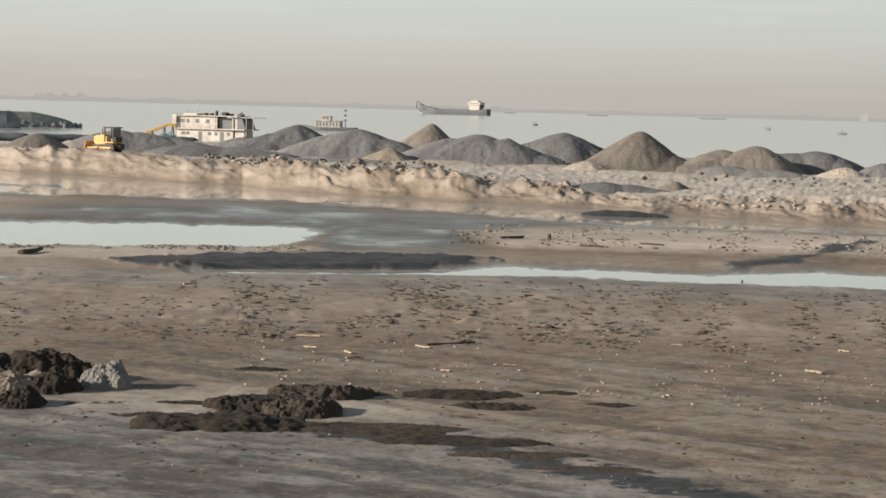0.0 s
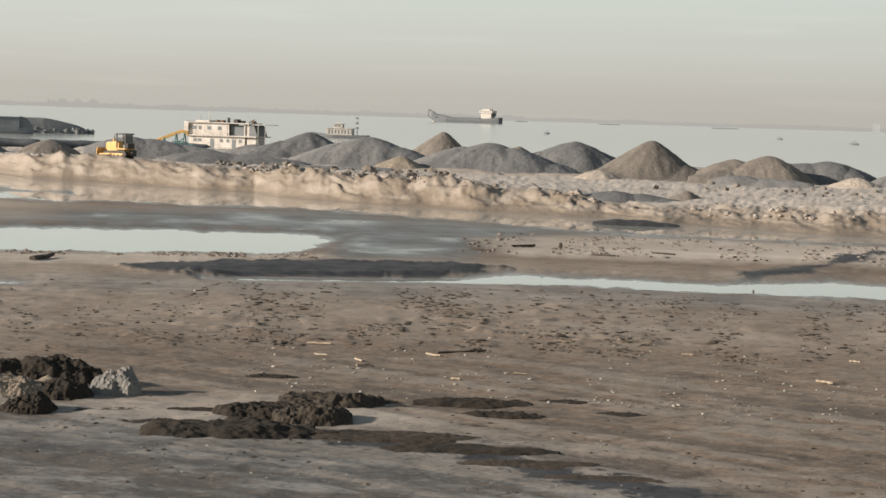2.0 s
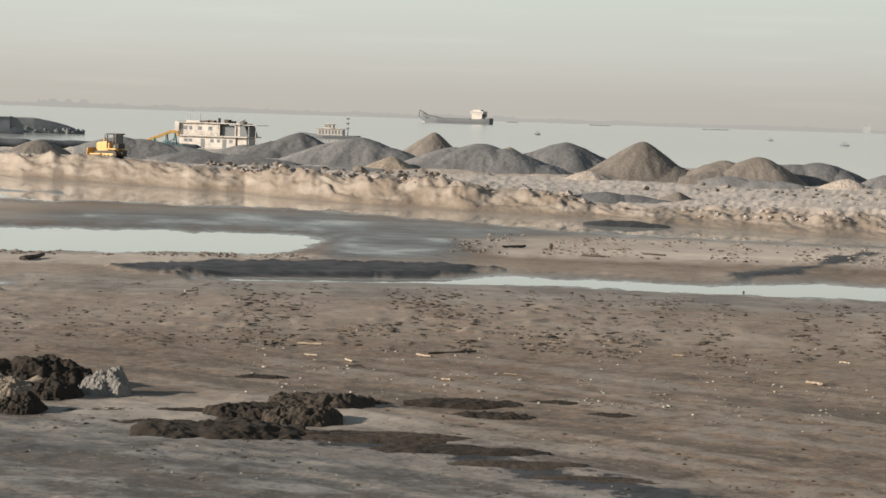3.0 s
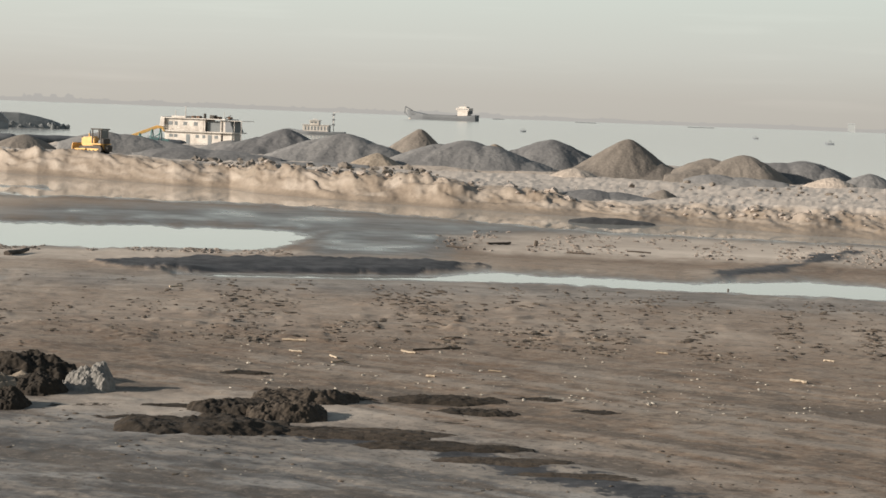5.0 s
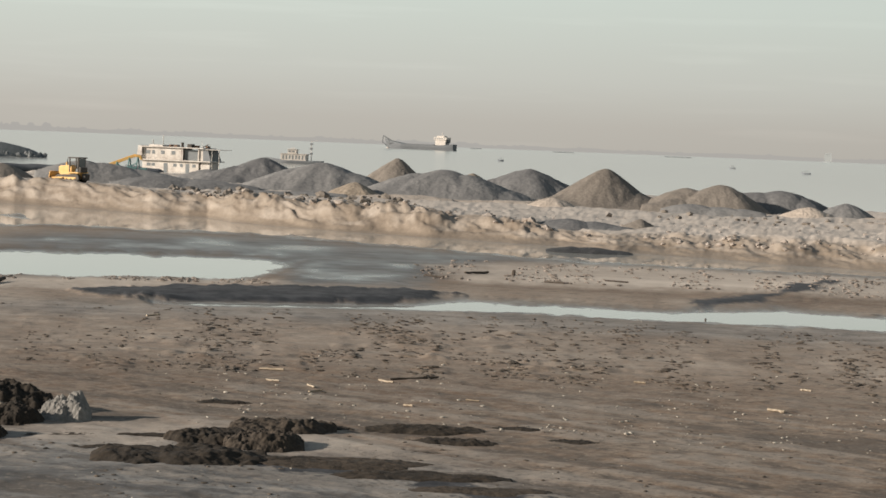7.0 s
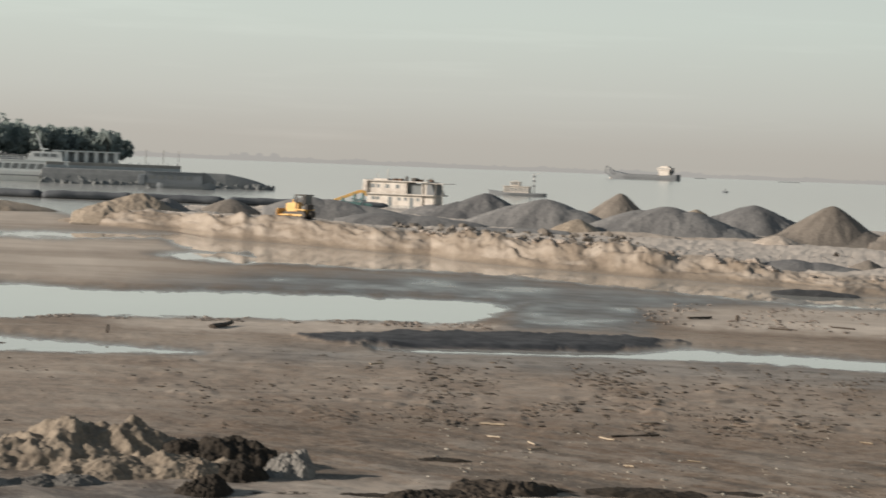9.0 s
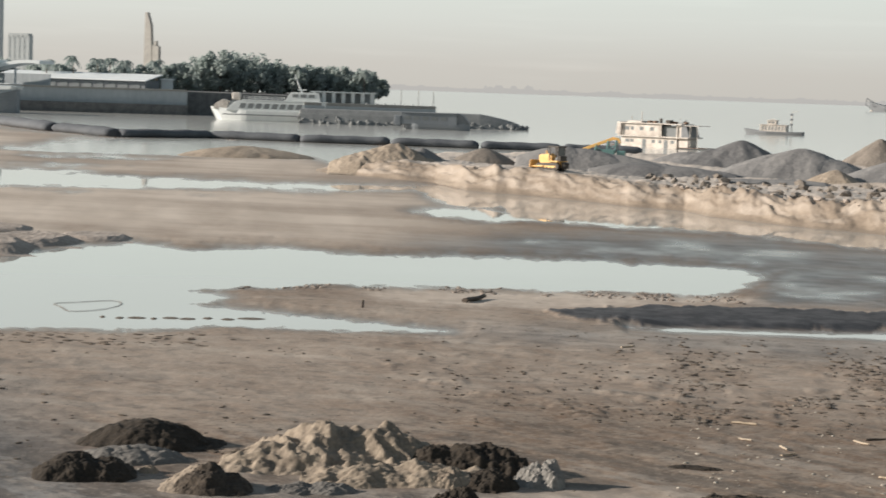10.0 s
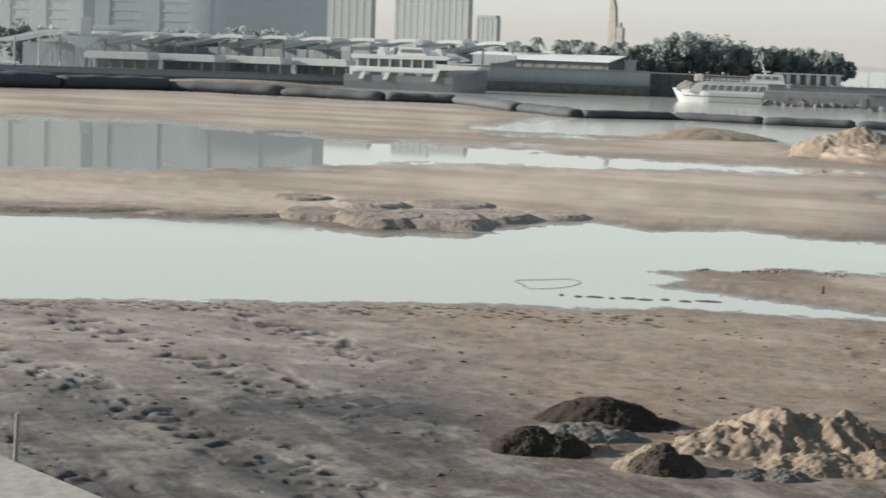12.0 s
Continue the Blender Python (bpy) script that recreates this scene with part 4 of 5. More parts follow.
    for x, wgt in ((-2.4, 0.5), (-1.2, 0.7), (2.3, 0.45), (3.1, 0.7), (5.5, 0.5)):
        part("roof_gear", box(x - wgt / 2, x + wgt / 2, -0.6, 0.6, 4.78, 5.2, 0.06), M_RUST, t)
    part("ladder_boom", rod((4.9, -1, 4.9), (6.1, -1, 5.5), 0.10, 6), M_STEEL, t)
    part("antenna", rod((5.2, -2, 4.7), (5.2, -2, 6.1), 0.04, 5), M_WHITE, t)


house_barge(-6.70, 378, -27)


def work_boat(b, d, turn):
    t = thing("work_boat", b, d, 0, turn, "white work boat with a tall mast moored off the spit", "boat")
    part("hull", hull(16, 4.4, (1.6, 0.9, 1.0)), M_HULL, t)
    low = deckhouse(t, -4.2, 3.4, -1.7, 1.7, 0.9, 2.7, M_WHITE, [-3.4 + 0.95 * i for i in range(8)], win=(0.42, 1.1), sill=0.5)
    deckhouse(t, -2.2, 0.4, -1.3, 1.3, 2.84, 4.0, M_WHITE, (-1.6, -0.5), name="bridge", win=(0.7, 0.45))
    part("radar", box(-1.6, -0.3, -0.2, 0.2, 4.3, 4.5, 0.03), M_WHITE, t)
    part("mast", rod((4.6, 0, 0.9), (4.4, 0, 6.6), 0.14, 6, 0.08), M_WHITE, t)
    for z in (2.8, 4.2, 5.6):
        part("mast_gear", box(4.1, 4.9, -0.3, 0.3, z, z + 0.5, 0.05), M_HULL, t)
    part("stay", rod((4.4, 0, 6.4), (6.4, 0, 6.9), 0.06, 5), M_WHITE, t)


work_boat(-3.35, 560, -12)


def cargo_ship(b, d, turn):
    t = thing("cargo_ship", b, d, 0, turn, "grey coastal cargo ship with white aft bridge at anchor", "ship")
    body = part("hull", hull(80, 13, (10.5, 5.2, 6.8), 2.0, 0.22, 0.9, 0.05), M_SHIPGREY, t)
    part("forecastle", prism([(-39, 8.0), (-26, 6.2), (-18, 6.0), (-18, 5.0), (-38, 5.0)], -4.5, 4.5, 0.1), M_SHIPGREY, t)
    part("hatch", box(-17, 17, -4.5, 4.5, 5.0, 6.1, 0.1), M_SHIPGREY, t)
    sup = part("bridge_block", box(19, 31, -5.4, 5.4, 5.4, 11.2, 0.15), M_WHITE, t, "sunlit white superstructure")
    part("bridge", box(17.5, 32.5, -6.2, 6.2, 11.2, 14.0, 0.15), M_WHITE, t)
    for i in range(5):
        part("window", box(18.5 + i * 2.7, 20.3 + i * 2.7, -6.26, -6.1, 12.3, 13.2), M_DARK, t)
    part("top_deck", box(20, 29, -4, 4, 14.0, 15.6, 0.15), M_WHITE, t)
    part("funnel", box(30.5, 34, -1.8, 1.8, 8, 11.2, 0.2), M_SHIPGREY, t)
    part("mast", rod((25, 0, 15.5), (25, 0, 19), 0.25, 6), M_WHITE, t)
    gantry = part("bow_gantry", rod((-37, 0, 9.2), (-46, 0, 13.6), 0.6, 6), M_SHIPGREY, t, "arched bow ramp frame")
    part("gantry_arm", rod((-46, 0, 13.6), (-46.8, 0, 6.0), 0.5, 6), M_SHIPGREY, t)
    part("gantry_stay", rod((-46.6, 0, 7.0), (-40.5, 0, 2.0), 0.4, 6), M_SHIPGREY, t)
    part("bow_wash", box(-40.8, -38.5, -2.0, 2.0, -0.2, 1.2, 0.2), M_WHITE, t)


cargo_ship(0.36, 2100, -24)


def banca(b, d, turn, k=1.0):
    t = thing("fishing_boat", b, d, 0, turn, "small dark wooden fishing boat on the open bay", "boat", "fishing boats on the bay")
    part("hull", hull(9 * k, 1.4, (1.3, 0.7, 0.9), 0.3), M_HULLDARK, t)
    part("canopy", box(-1.5 * k, 1.8 * k, -0.6, 0.6, 1.5, 1.65, 0.04), M_HULL, t)
    for x in (-1.3, 1.5):
        part("post", rod((x * k, 0, 0.5), (x * k, 0, 1.6), 0.07, 5), M_HULL, t)
    return t


for bb_, dd_, tt_, kk_ in ((11.75, 880, 0, 0.45), (2.75, 930, 8, 0.3), (9.6, 1050, -4, 0.35)):
    banca(bb_, dd_, tt_, kk_)


def fish_pen(b, d, wide):
    t = thing("fish_pen", b, d, 0, 0, "low line of fish-pen stakes far out on the bay", "fish pen", "fish pens on the bay")
    for i in range(12):
        x = (i / 11 - 0.5) * wide
        part("stake", rod((x, 0, -1), (x, 0, 1.6 + 0.5 * math.sin(i * 2.1)), 0.35, 5), M_HULL, t)
    part("net_line", box(-wide / 2, wide / 2, -0.2, 0.2, 0.2, 1.1), M_HULL, t)


fish_pen(4.6, 3300, 36)
fish_pen(8.0, 3000, 40)
fish_pen(2.0, 3500, 20)


# ---- geotextile tubes round the reclamation ----
def geotube(p, q, r, seed):
    a, c = plan(*p), plan(*q)
    n, seg = 26, 14
    rng = random.Random(seed)
    L = (c - a).length
    own = bmesh.new()
    rings = []
    for i in range(n + 1):
        t = i / n
        end = min(1.0, 0.55 + 9 * min(t, 1 - t))
        rr = r * end ** 0.5 * (1 + 0.04 * math.sin(i * 0.7 + seed) + rng.uniform(-0.02, 0.02))
        sag = 0.25 * math.sin(t * 5 + seed)
        rings.append([own.verts.new(((t - 0.5) * L, sag + 1.7 * rr * math.cos(u), max(-0.15, rr * 0.55 + rr * 0.75 * math.sin(u)))) for u in np.linspace(0, 2 * math.pi, seg, endpoint=False)])
    for x, y in zip(rings, rings[1:]):
        for i in range(seg):
            own.faces.new((x[i], x[(i + 1) % seg], y[(i + 1) % seg], y[i])).smooth = True
    own.faces.new(rings[0])
    own.faces.new(rings[-1][::-1])
    bmesh.ops.recalc_face_normals(own, faces=own.faces[:])
    me = bpy.data.meshes.new("geotextile_tube")
    own.to_mesh(me)
    own.free()
    me.materials.append(M_TUBE)
    ob = new("geotextile_tube", me)
    along = c - a
    ob.matrix_basis = Matrix.Translation((a + c) / 2) @ pose(0, 0, 0, 0, 0, math.degrees(math.atan2(along.y, along.x)))
    return tagged(ob, "long black sand-filled geotextile tube lying in shallow water", "geotextile tube", "tubes round the reclamation")


TUBE_LINE = [(-46, 398, 2.6), (-42.2, 404, 2.6), (-38.2, 412, 2.5), (-35.0, 425, 1.9), (-31.6, 410, 1.5), (-28.6, 396, 1.45), (-26.4, 396, 1.35), (-24.5, 356, 1.35), (-22.75, 333, 1.1), (-20.05, 343, 1.05), (-17.4, 336, 1.05), (-14.7, 334, 1.05), (-12.05, 332, 1.05), (-9.6, 333, 1.0), (-7.2, 334, 1.0)]
for i, (p, q) in enumerate(zip(TUBE_LINE, TUBE_LINE[1:])):
    geotube((p[0] + 0.04, p[1]), (q[0] - 0.04, q[1]), (p[2] + q[2]) / 2, i)


# ---- harbour: jetty, quay, ferries ----
def rubble(name, b0, b1, d, high, count, seed, label, wide=9.0):
    """A rubble mound: an armour of separate boulders over a core."""
    rng = random.Random(seed)
    t = thing(name, (b0 + b1) / 2, d, 0, 0, label, "jetty")
    L = radians(b1 - b0) * d
    n, seg = 40, 9
    prof = [(-wide / 2, -0.4), (-wide * 0.3, high * 0.55), (-wide * 0.16, high * 0.85), (0, high * 0.9), (wide * 0.2, high * 0.8), (wide / 2, -0.4)]
    own = bmesh.new()
    rows = []
    for i in range(n + 1):
        x = (i / n - 0.5) * L
        k = min(1.0, 0.02 + 5.0 * (1 - i / n)) ** 0.5
        rows.append([own.verts.new((x, y * (0.6 + 0.4 * k), z * k if z > 0 else z)) for y, z in prof])
    for a, c in zip(rows, rows[1:]):
        for i in range(len(prof) - 1):
            own.faces.new((a[i], c[i], c[i + 1], a[i + 1]))
    part("core", own, M_ARMOUR, t)
    shapes = []
    for s in range(6):
        bm = bmesh.new()
        bmesh.ops.create_icosphere(bm, subdivisions=1, radius=1)
        for v in bm.verts:
            v.co *= rng.uniform(0.72, 1.15)
        me = bpy.data.meshes.new("boulder")
        bm.to_mesh(me)
        bm.free()
        me.materials.append(M_ARMOUR)
        shapes.append(me)
    for i in range(count):
        u = rng.random()
        x = (u - 0.5) * L * 1.02
        k = min(1.0, 0.02 + 5.0 * (1 - u)) ** 0.5
        v = rng.random()
        ob = new("boulder", rng.choice(shapes))
        ob.parent = t
        ob.matrix_basis = Matrix.LocRotScale((x, -wide / 2 * (1 - v) * 0.95 * (0.6 + 0.4 * k), max(0.0, v * high * 0.72 * k)), Euler((rng.random() * 6, rng.random() * 6, rng.random() * 6)), Vector((1, 1, 0.8)) * rng.uniform(0.4, 1.0))
    return t


rubble("rock_jetty", -17.4, -10.75, 494, 4.2, 260, 5, "grey rubble-mound jetty tapering into the water")


def jetty_deck():
    t = thing("jetty_deck", -14.9, 500, 0, 0, "concrete jetty walkway on dark piles above the rubble", "jetty")
    part("slab", box(-17, 17, -3, 3, 4.5, 5.3, 0.08), M_CONCRETE, t)
    part("apron", box(-17, 17, -3.1, -2.7, 3.0, 4.5, 0.05), M_QUAY, t)
    for i in range(9):
        part("pile", rod((-16 + i * 4, -2.2, -0.5), (-16 + i * 4, -2.2, 4.5), 0.4, 8), M_QUAY, t)
    for i in range(8):
        part("bollard", rod((-1 + i * 2.4, -2.4, 5.3), (-1 + i * 2.4, -2.4, 5.75), 0.2, 8), M_QUAY, t)
    for x in (8, 12.5, 16.4):
        part("lamp_post", rod((x, 0, 5.3), (x, 0, 9.2), 0.09, 6), M_CONCRETE, t)


jetty_deck()


def shed(b, d, z):
    t = thing("jetty_shelter", b, d, z, 0, "open white-columned shelter on the jetty", "shelter")
    for i in range(7):
        part("column", box(-7.6 + i * 2.5, -6.6 + i * 2.5, -1.8, -1.2, 0, 2.6, 0.05), M_SHIPWHITE, t)
    part("back_wall", box(-7.8, 8.6, 1.4, 1.7, 0, 2.4, 0.03), M_QUAY, t)
    part("roof", box(-8.2, 9.0, -2.2, 2.0, 2.6, 2.9, 0.05), M_SHIPWHITE, t)


shed(-15.75, 501, 5.3)


def ferry(b, d, turn):
    t = thing("ferry", b, d, 0, turn, "white two-deck passenger ferry moored with its bow out", "ferry")
    part("hull", hull(29.5, 6.4, (3.4, 2.6, 2.4), 0.8, 0.25, 0.9, 0.07), M_SHIPWHITE, t, "pale blue-white hull")
    part("rubbing_strake", box(-13, 15, -3.32, -3.2, 1.4, 1.65, 0.03), M_HULL, t)
    cabin = part("cabin", prism([(-12.2, 2.5), (14, 2.5), (14, 5.2), (-8.8, 5.2), (-10.2, 4.6)], -2.8, 2.8, 0.08), M_SHIPWHITE, t)
    for i in range(8):
        x = -8.6 + i * 2.1
        part("window", prism([(x, 3.2), (x + 1.4, 3.2), (x + 1.8, 4.5), (x + 0.4, 4.5)], -2.86, -2.7), M_DARK, cabin)
    part("bow_bulwark", prism([(-15.8, 2.8), (-12.2, 2.8), (-11.6, 4.8), (-13.2, 5.4), (-15.2, 4.2)], -1.4, 1.4, 0.1), M_WHITE, t)
    part("windscreen", prism([(-12.0, 3.2), (-10.4, 3.2), (-9.6, 5.0), (-11.0, 5.0)], -2.2, 2.2, 0.05), M_DARK, t)
    part("roof_pod", box(-11.0, -8.8, -1.0, 1.0, 5.2, 7.2, 0.4), M_WHITE, t)
    part("upper_deck", box(-8, 14.5, -2.9, 2.9, 5.2, 5.4, 0.03), M_SHIPWHITE, t)
    bridge = part("bridge", prism([(3.2, 5.4), (12.5, 5.4), (12.0, 7.7), (4.6, 7.7)], -2.2, 2.2, 0.08), M_SHIPWHITE, t)
    for i in range(3):
        part("window", box(5.2 + i * 2.1, 6.6 + i * 2.1, -2.27, -2.1, 6.4, 7.2), M_DARK, bridge)
    part("mast", rod((7.2, 0, 7.7), (5.2, 0, 12.4), 0.22, 6, 0.1), M_SHIPWHITE, t)
    part("radar", box(6.2, 8.4, -0.3, 0.3, 8.2, 8.5, 0.05), M_SHIPWHITE, t)
    railing(t, -7.5, 3.0, -2.8, 5.4, 0.9, 1.6, M_SHIPWHITE, 0.05)
    part("bench_block", box(-6, 2.5, -1.6, 1.6, 5.4, 6.1, 0.05), M_HULL, t)


ferry(-17.75, 502, -10)


def launch(b, d, turn):
    t = thing("passenger_boat", b, d, 0, turn, "dark-hulled passenger boat with a pale cabin", "boat")
    part("hull", hull(16, 4.2, (1.7, 1.2, 2.3), 0.5, 0.2, 0.35, 0.02), M_HULLDARK, t)
    cab = deckhouse(t, -8.5, 5.0, -1.7, 1.7, 1.2, 3.9, M_HULLDARK, [-7 + i * 2.2 for i in range(5)], win=(1.5, 0.9))
    part("bow_house", prism([(5, 1.3), (8.2, 1.6), (6.6, 3.6), (5, 4.2)], -1.4, 1.4, 0.06), M_HULL, t)
    part("stern_block", box(-10.2, -8.6, -1.8, 1.8, 0.8, 3.2, 0.2), M_HULLDARK, t)


launch(-13.35, 466, -6)


def quay(b0, b1, d, high, name, label, face=M_QUAY):
    t = thing(name, (b0 + b1) / 2, d, 0, 0, label, "quay")
    L = radians(b1 - b0) * d
    part("wall", box(-L / 2, L / 2, 0, 115, -1, high, 0.05), face, t)
    part("coping", box(-L / 2, L / 2, -0.35, 0.8, high, high + 0.5, 0.05), M_CONCRETE, t)
    part("ledge", box(-L / 2, L / 2, -2.2, 0.0, -1, high * 0.42, 0.1), M_ROCK, t)
    return t


quay(-27.4, -20.3, 548, 6.6, "quay", "haze-paled harbour quay wall with rubble toe")
quay(-47, -27.4, 552, 2.2, "terminal_quay", "low dark quay under the ferry terminal")


def promontory():
    t = thing("promontory", -17.45, 560, 0, 0, "low rocky promontory under the trees", "headland")
    L = radians(6.1) * 560
    part("bank", prism([(-L / 2, -1), (L / 2, -1), (L / 2 - 2, 4.6), (L / 2 - 6, 6.2), (-L / 2, 6.6)], 0, 105, 0.2), M_ROCK, t)


promontory()


def catamaran(b, d, turn):
    t = thing("catamaran_ferry", b, d, 0, turn, "white and dark-hulled catamaran ferry beside the terminal", "ferry")
    part("hull", hull(41, 9, (3.6, 3.8, 6.0), 0.8, 0.02, 0.25, 0.0), M_HULLDARK, t)
    part("bulwark", prism([(8, 5.5), (19.9, 6.0), (20.3, 6.9), (8, 7.2)], -4.3, 4.0, 0.08), M_SHIPWHITE, t)
    main = part("main_cabin", box(-17, 8.5, -4.3, 4.2, 3.6, 6.0, 0.1), M_SHIPWHITE, t)
    for i in range(5):
        part("window", box(-16 + i * 5.0, -12.6 + i * 5.0, -4.36, -4.2, 3.7, 4.5), M_DARK, main)
    part("side_walkway", prism([(-15, 4.7), (9, 4.7), (9.5, 5.6), (-15, 5.6)], -4.9, -4.3, 0.08), M_SHIPWHITE, t)
    for x in (-14, -7, 7):
        part("slanted_strut", prism([(x, 2.6), (x + 1.2, 2.6), (x + 2.4, 5.0), (x + 1.0, 5.0)], -4.8, -4.3, 0.05), M_SHIPWHITE, t)
    mid = part("mid_cabin", box(-15, 8, -3.6, 3.6, 6.0, 8.2, 0.08), M_HULL, t)
    for i in range(7):
        part("window", box(-14.2 + i * 3.1, -12.0 + i * 3.1, -3.66, -3.5, 6.6, 7.8), M_DARK, mid)
    for i in range(8):
        part("deck_post", box(-15 + i * 3.2, -14.6 + i * 3.2, -4.3, -3.9, 6.0, 8.2, 0.02), M_SHIPWHITE, t)
    part("mid_deck", prism([(-16.5, 8.0), (11, 8.2), (12.5, 8.9), (11, 9.3), (-16.5, 9.2)], -4.5, 4.5, 0.1), M_SHIPWHITE, t)
    part("bridge", prism([(-4, 9.2), (4.5, 9.2), (3.2, 11.4), (-3.4, 11.4)], -2.4, 2.4, 0.1), M_SHIPWHITE, t)
    part("bridge_window", prism([(-3.2, 9.9), (3.6, 9.9), (3.0, 10.8), (-2.8, 10.8)], -2.46, -2.3), M_DARK, t)
    for x in (-9, 7.5):
        part("vent_block", prism([(x - 1.4, 9.2), (x + 1.2, 9.2), (x + 0.8, 11.2), (x - 0.8, 11.2)], -1.6, 1.6, 0.1), M_SHIPWHITE, t)
    part("mast", rod((0, 0, 11.2), (0.3, 0, 14.6), 0.3, 6, 0.1), M_SHIPWHITE, t)
    part("yard", rod((-1.6, 0, 13.0), (2.0, 0, 13.0), 0.12, 5), M_SHIPWHITE, t)


catamaran(-27.3, 512, -24)


# ---- ferry terminal with wave-shaped canopies ----
def terminal():
    d = 575
    for i in range(11):
        b = -38.3 + i * 1.30
        z = 12.3 + 0.12 * i
        t = thing("wave_canopy", b, d + (i % 2) * 3, 2.7, -28, "pale wave-shaped metal canopy on slim columns", "canopy", "canopies of the ferry terminal")
        up = [(-11 + 22 * u, (z - 4.2) + 0.85 * math.sin(u * 4.6 - 1.9) + 1.6 * u) for u in np.linspace(0, 1, 15)]
        part("roof", prism(up + [(x, y - 0.95) for x, y in up[::-1]], -6, 3), M_ROOF, t)
        for x in (-4.5, 3.5):
            part("column", rod((x, -6, -0.6), (x, -6, z - 4.6), 0.34, 8), M_QUAY, t)
        part("back_wall", box(-8.4, 8.4, 6.0, 6.4, -0.6, z - 6.0, 0.03), M_QUAY, t)
    for i in range(6):
        b = -35.9 + i * 1.95
        t = thing("arcade", b, d - 16, 2.2, -26, "low white-roofed boarding arcade with dark bays", "arcade", "boarding arcades")
        part("roof", prism([(-10, 3.0), (10, 3.0), (10, 4.0), (9.5, 5.0), (-9.0, 5.0), (-10, 4.2)], -4, 4, 0.08), M_SHIPWHITE, t)
        part("back_wall", box(-9.8, 9.8, 3.0, 3.4, 0, 3.0, 0.03), M_QUAY, t)
        for k in range(6):
            part("column", box(-9.6 + k * 3.8, -9.1 + k * 3.8, -3.8, -3.3, 0, 3.0, 0.03), M_HULL, t)
    t = thing("terminal_hall", -36.0, d + 12, 2.2, 0, "white flat-roofed terminal hall block", "building")
    part("wall", box(-7, 7, 0, 12, 0, 11.2, 0.1), M_BLOCK2, t)
    part("roof", box(-7.5, 7.5, -1.2, 13, 11.2, 12.6, 0.15), M_SHIPWHITE, t)
    t = thing("gate_sign", -36.95, d - 6, 2.2, 0, "tall white blank entrance pylon", "pylon")
    part("panel", box(-1.6, 1.6, -0.3, 0.3, 7.0, 14.6, 0.08), M_SHIPWHITE, t)
    part("post", box(-0.5, 0.5, -0.4, 0.4, -0.2, 7.0, 0.05), M_SHIPWHITE, t)
    t = thing("tent_canopy", -37.1, d - 4, 2.2, 0, "pointed pale fabric canopy", "canopy")
    part("fabric", prism([(-6, 9.4), (5, 9.0), (5, 8.0), (1, 5.4), (-2, 6.4)], -3, 3, 0.1), M_ROOF, t)
    for x in (-1, 3):
        part("post", rod((x, 0, -0.3), (x, 0, 7), 0.3, 6), M_ROOF, t)
    t = thing("warehouse", -23.75, 592, 6.4, -28, "long low warehouse with a pale sunlit roof", "warehouse")
    part("wall", box(-25, 25, 0.6, 10.5, 0, 2.8, 0.05), M_HULL, t)
    roof = prism([(-0.6, 2.6), (11, 4.5), (11, 4.8), (-0.6, 2.9)], -26, 26, 0.05)
    bmesh.ops.rotate(roof, verts=roof.verts[:], cent=(0, 0, 0), matrix=Matrix.Rotation(radians(90), 3, "Z"))
    part("roof", roof, M_ROOF, t, "pale metal roof in the sun")
    for i in range(12):
        part("loading_door", box(-23 + i * 4.0, -20.6 + i * 4.0, 0.45, 0.7, 0, 2.2, 0.02), M_DARK, t)
    t = thing("kiosk", -20.9, 592, 6.4, 0, "small white harbour kiosk among trees", "kiosk")
    part("wall", box(-1.8, 1.8, 0, 3, 0, 3.2, 0.05), M_SHIPWHITE, t)
    part("roof", box(-2.2, 2.2, -0.5, 3.5, 3.2, 3.6, 0.05), M_ROOF, t)


terminal()


# ---- sand strip behind the tubes, tall buildings ----
def facade(t, w, deep, high, bays, storeys, wall, band, inset=0.5):
    """A tower: a core with proud vertical piers and a slab edge at every storey."""
    part("core", box(-w / 2 + inset, w / 2 - inset, inset, deep, 0, high - 1, 0), band, t)
    for i in range(bays + 1):
        x = -w / 2 + w * i / bays
        part("pier", box(x - w / bays * 0.2, x + w / bays * 0.2, 0, deep + inset, 0, high), wall, t)
    own = bmesh.new()
    for s in range(storeys + 1):
        z = high * s / storeys
        box(-w / 2, w / 2, inset * 0.5, deep + inset * 0.5, z - 0.5, z + 0.5, 0, own)
    tagged(part("floor_slab", own, wall, t), kind="stuff")
    part("parapet", box(-w / 2, w / 2, 0, deep + inset, high - 1.5, high + 1.5), wall, t)


def tower(b, d, w, high, bays, storeys, label, wall=None, band=None, deep=30, turn=0):
    t = thing("tower_block", b, d, 0, turn, label, "building")
    facade(t, w, deep, high, bays, storeys, wall or M_TOWER, band or M_TOWERBAND, 0.2)
    return t


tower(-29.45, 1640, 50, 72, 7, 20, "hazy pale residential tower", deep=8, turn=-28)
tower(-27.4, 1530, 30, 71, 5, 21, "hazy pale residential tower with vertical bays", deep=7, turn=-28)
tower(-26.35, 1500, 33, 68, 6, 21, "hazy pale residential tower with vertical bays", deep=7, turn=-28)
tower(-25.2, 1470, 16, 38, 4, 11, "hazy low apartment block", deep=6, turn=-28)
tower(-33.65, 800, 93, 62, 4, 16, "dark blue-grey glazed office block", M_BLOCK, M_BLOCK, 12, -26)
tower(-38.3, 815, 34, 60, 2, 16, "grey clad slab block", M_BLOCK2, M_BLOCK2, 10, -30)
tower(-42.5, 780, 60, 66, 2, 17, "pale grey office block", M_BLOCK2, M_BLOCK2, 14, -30)


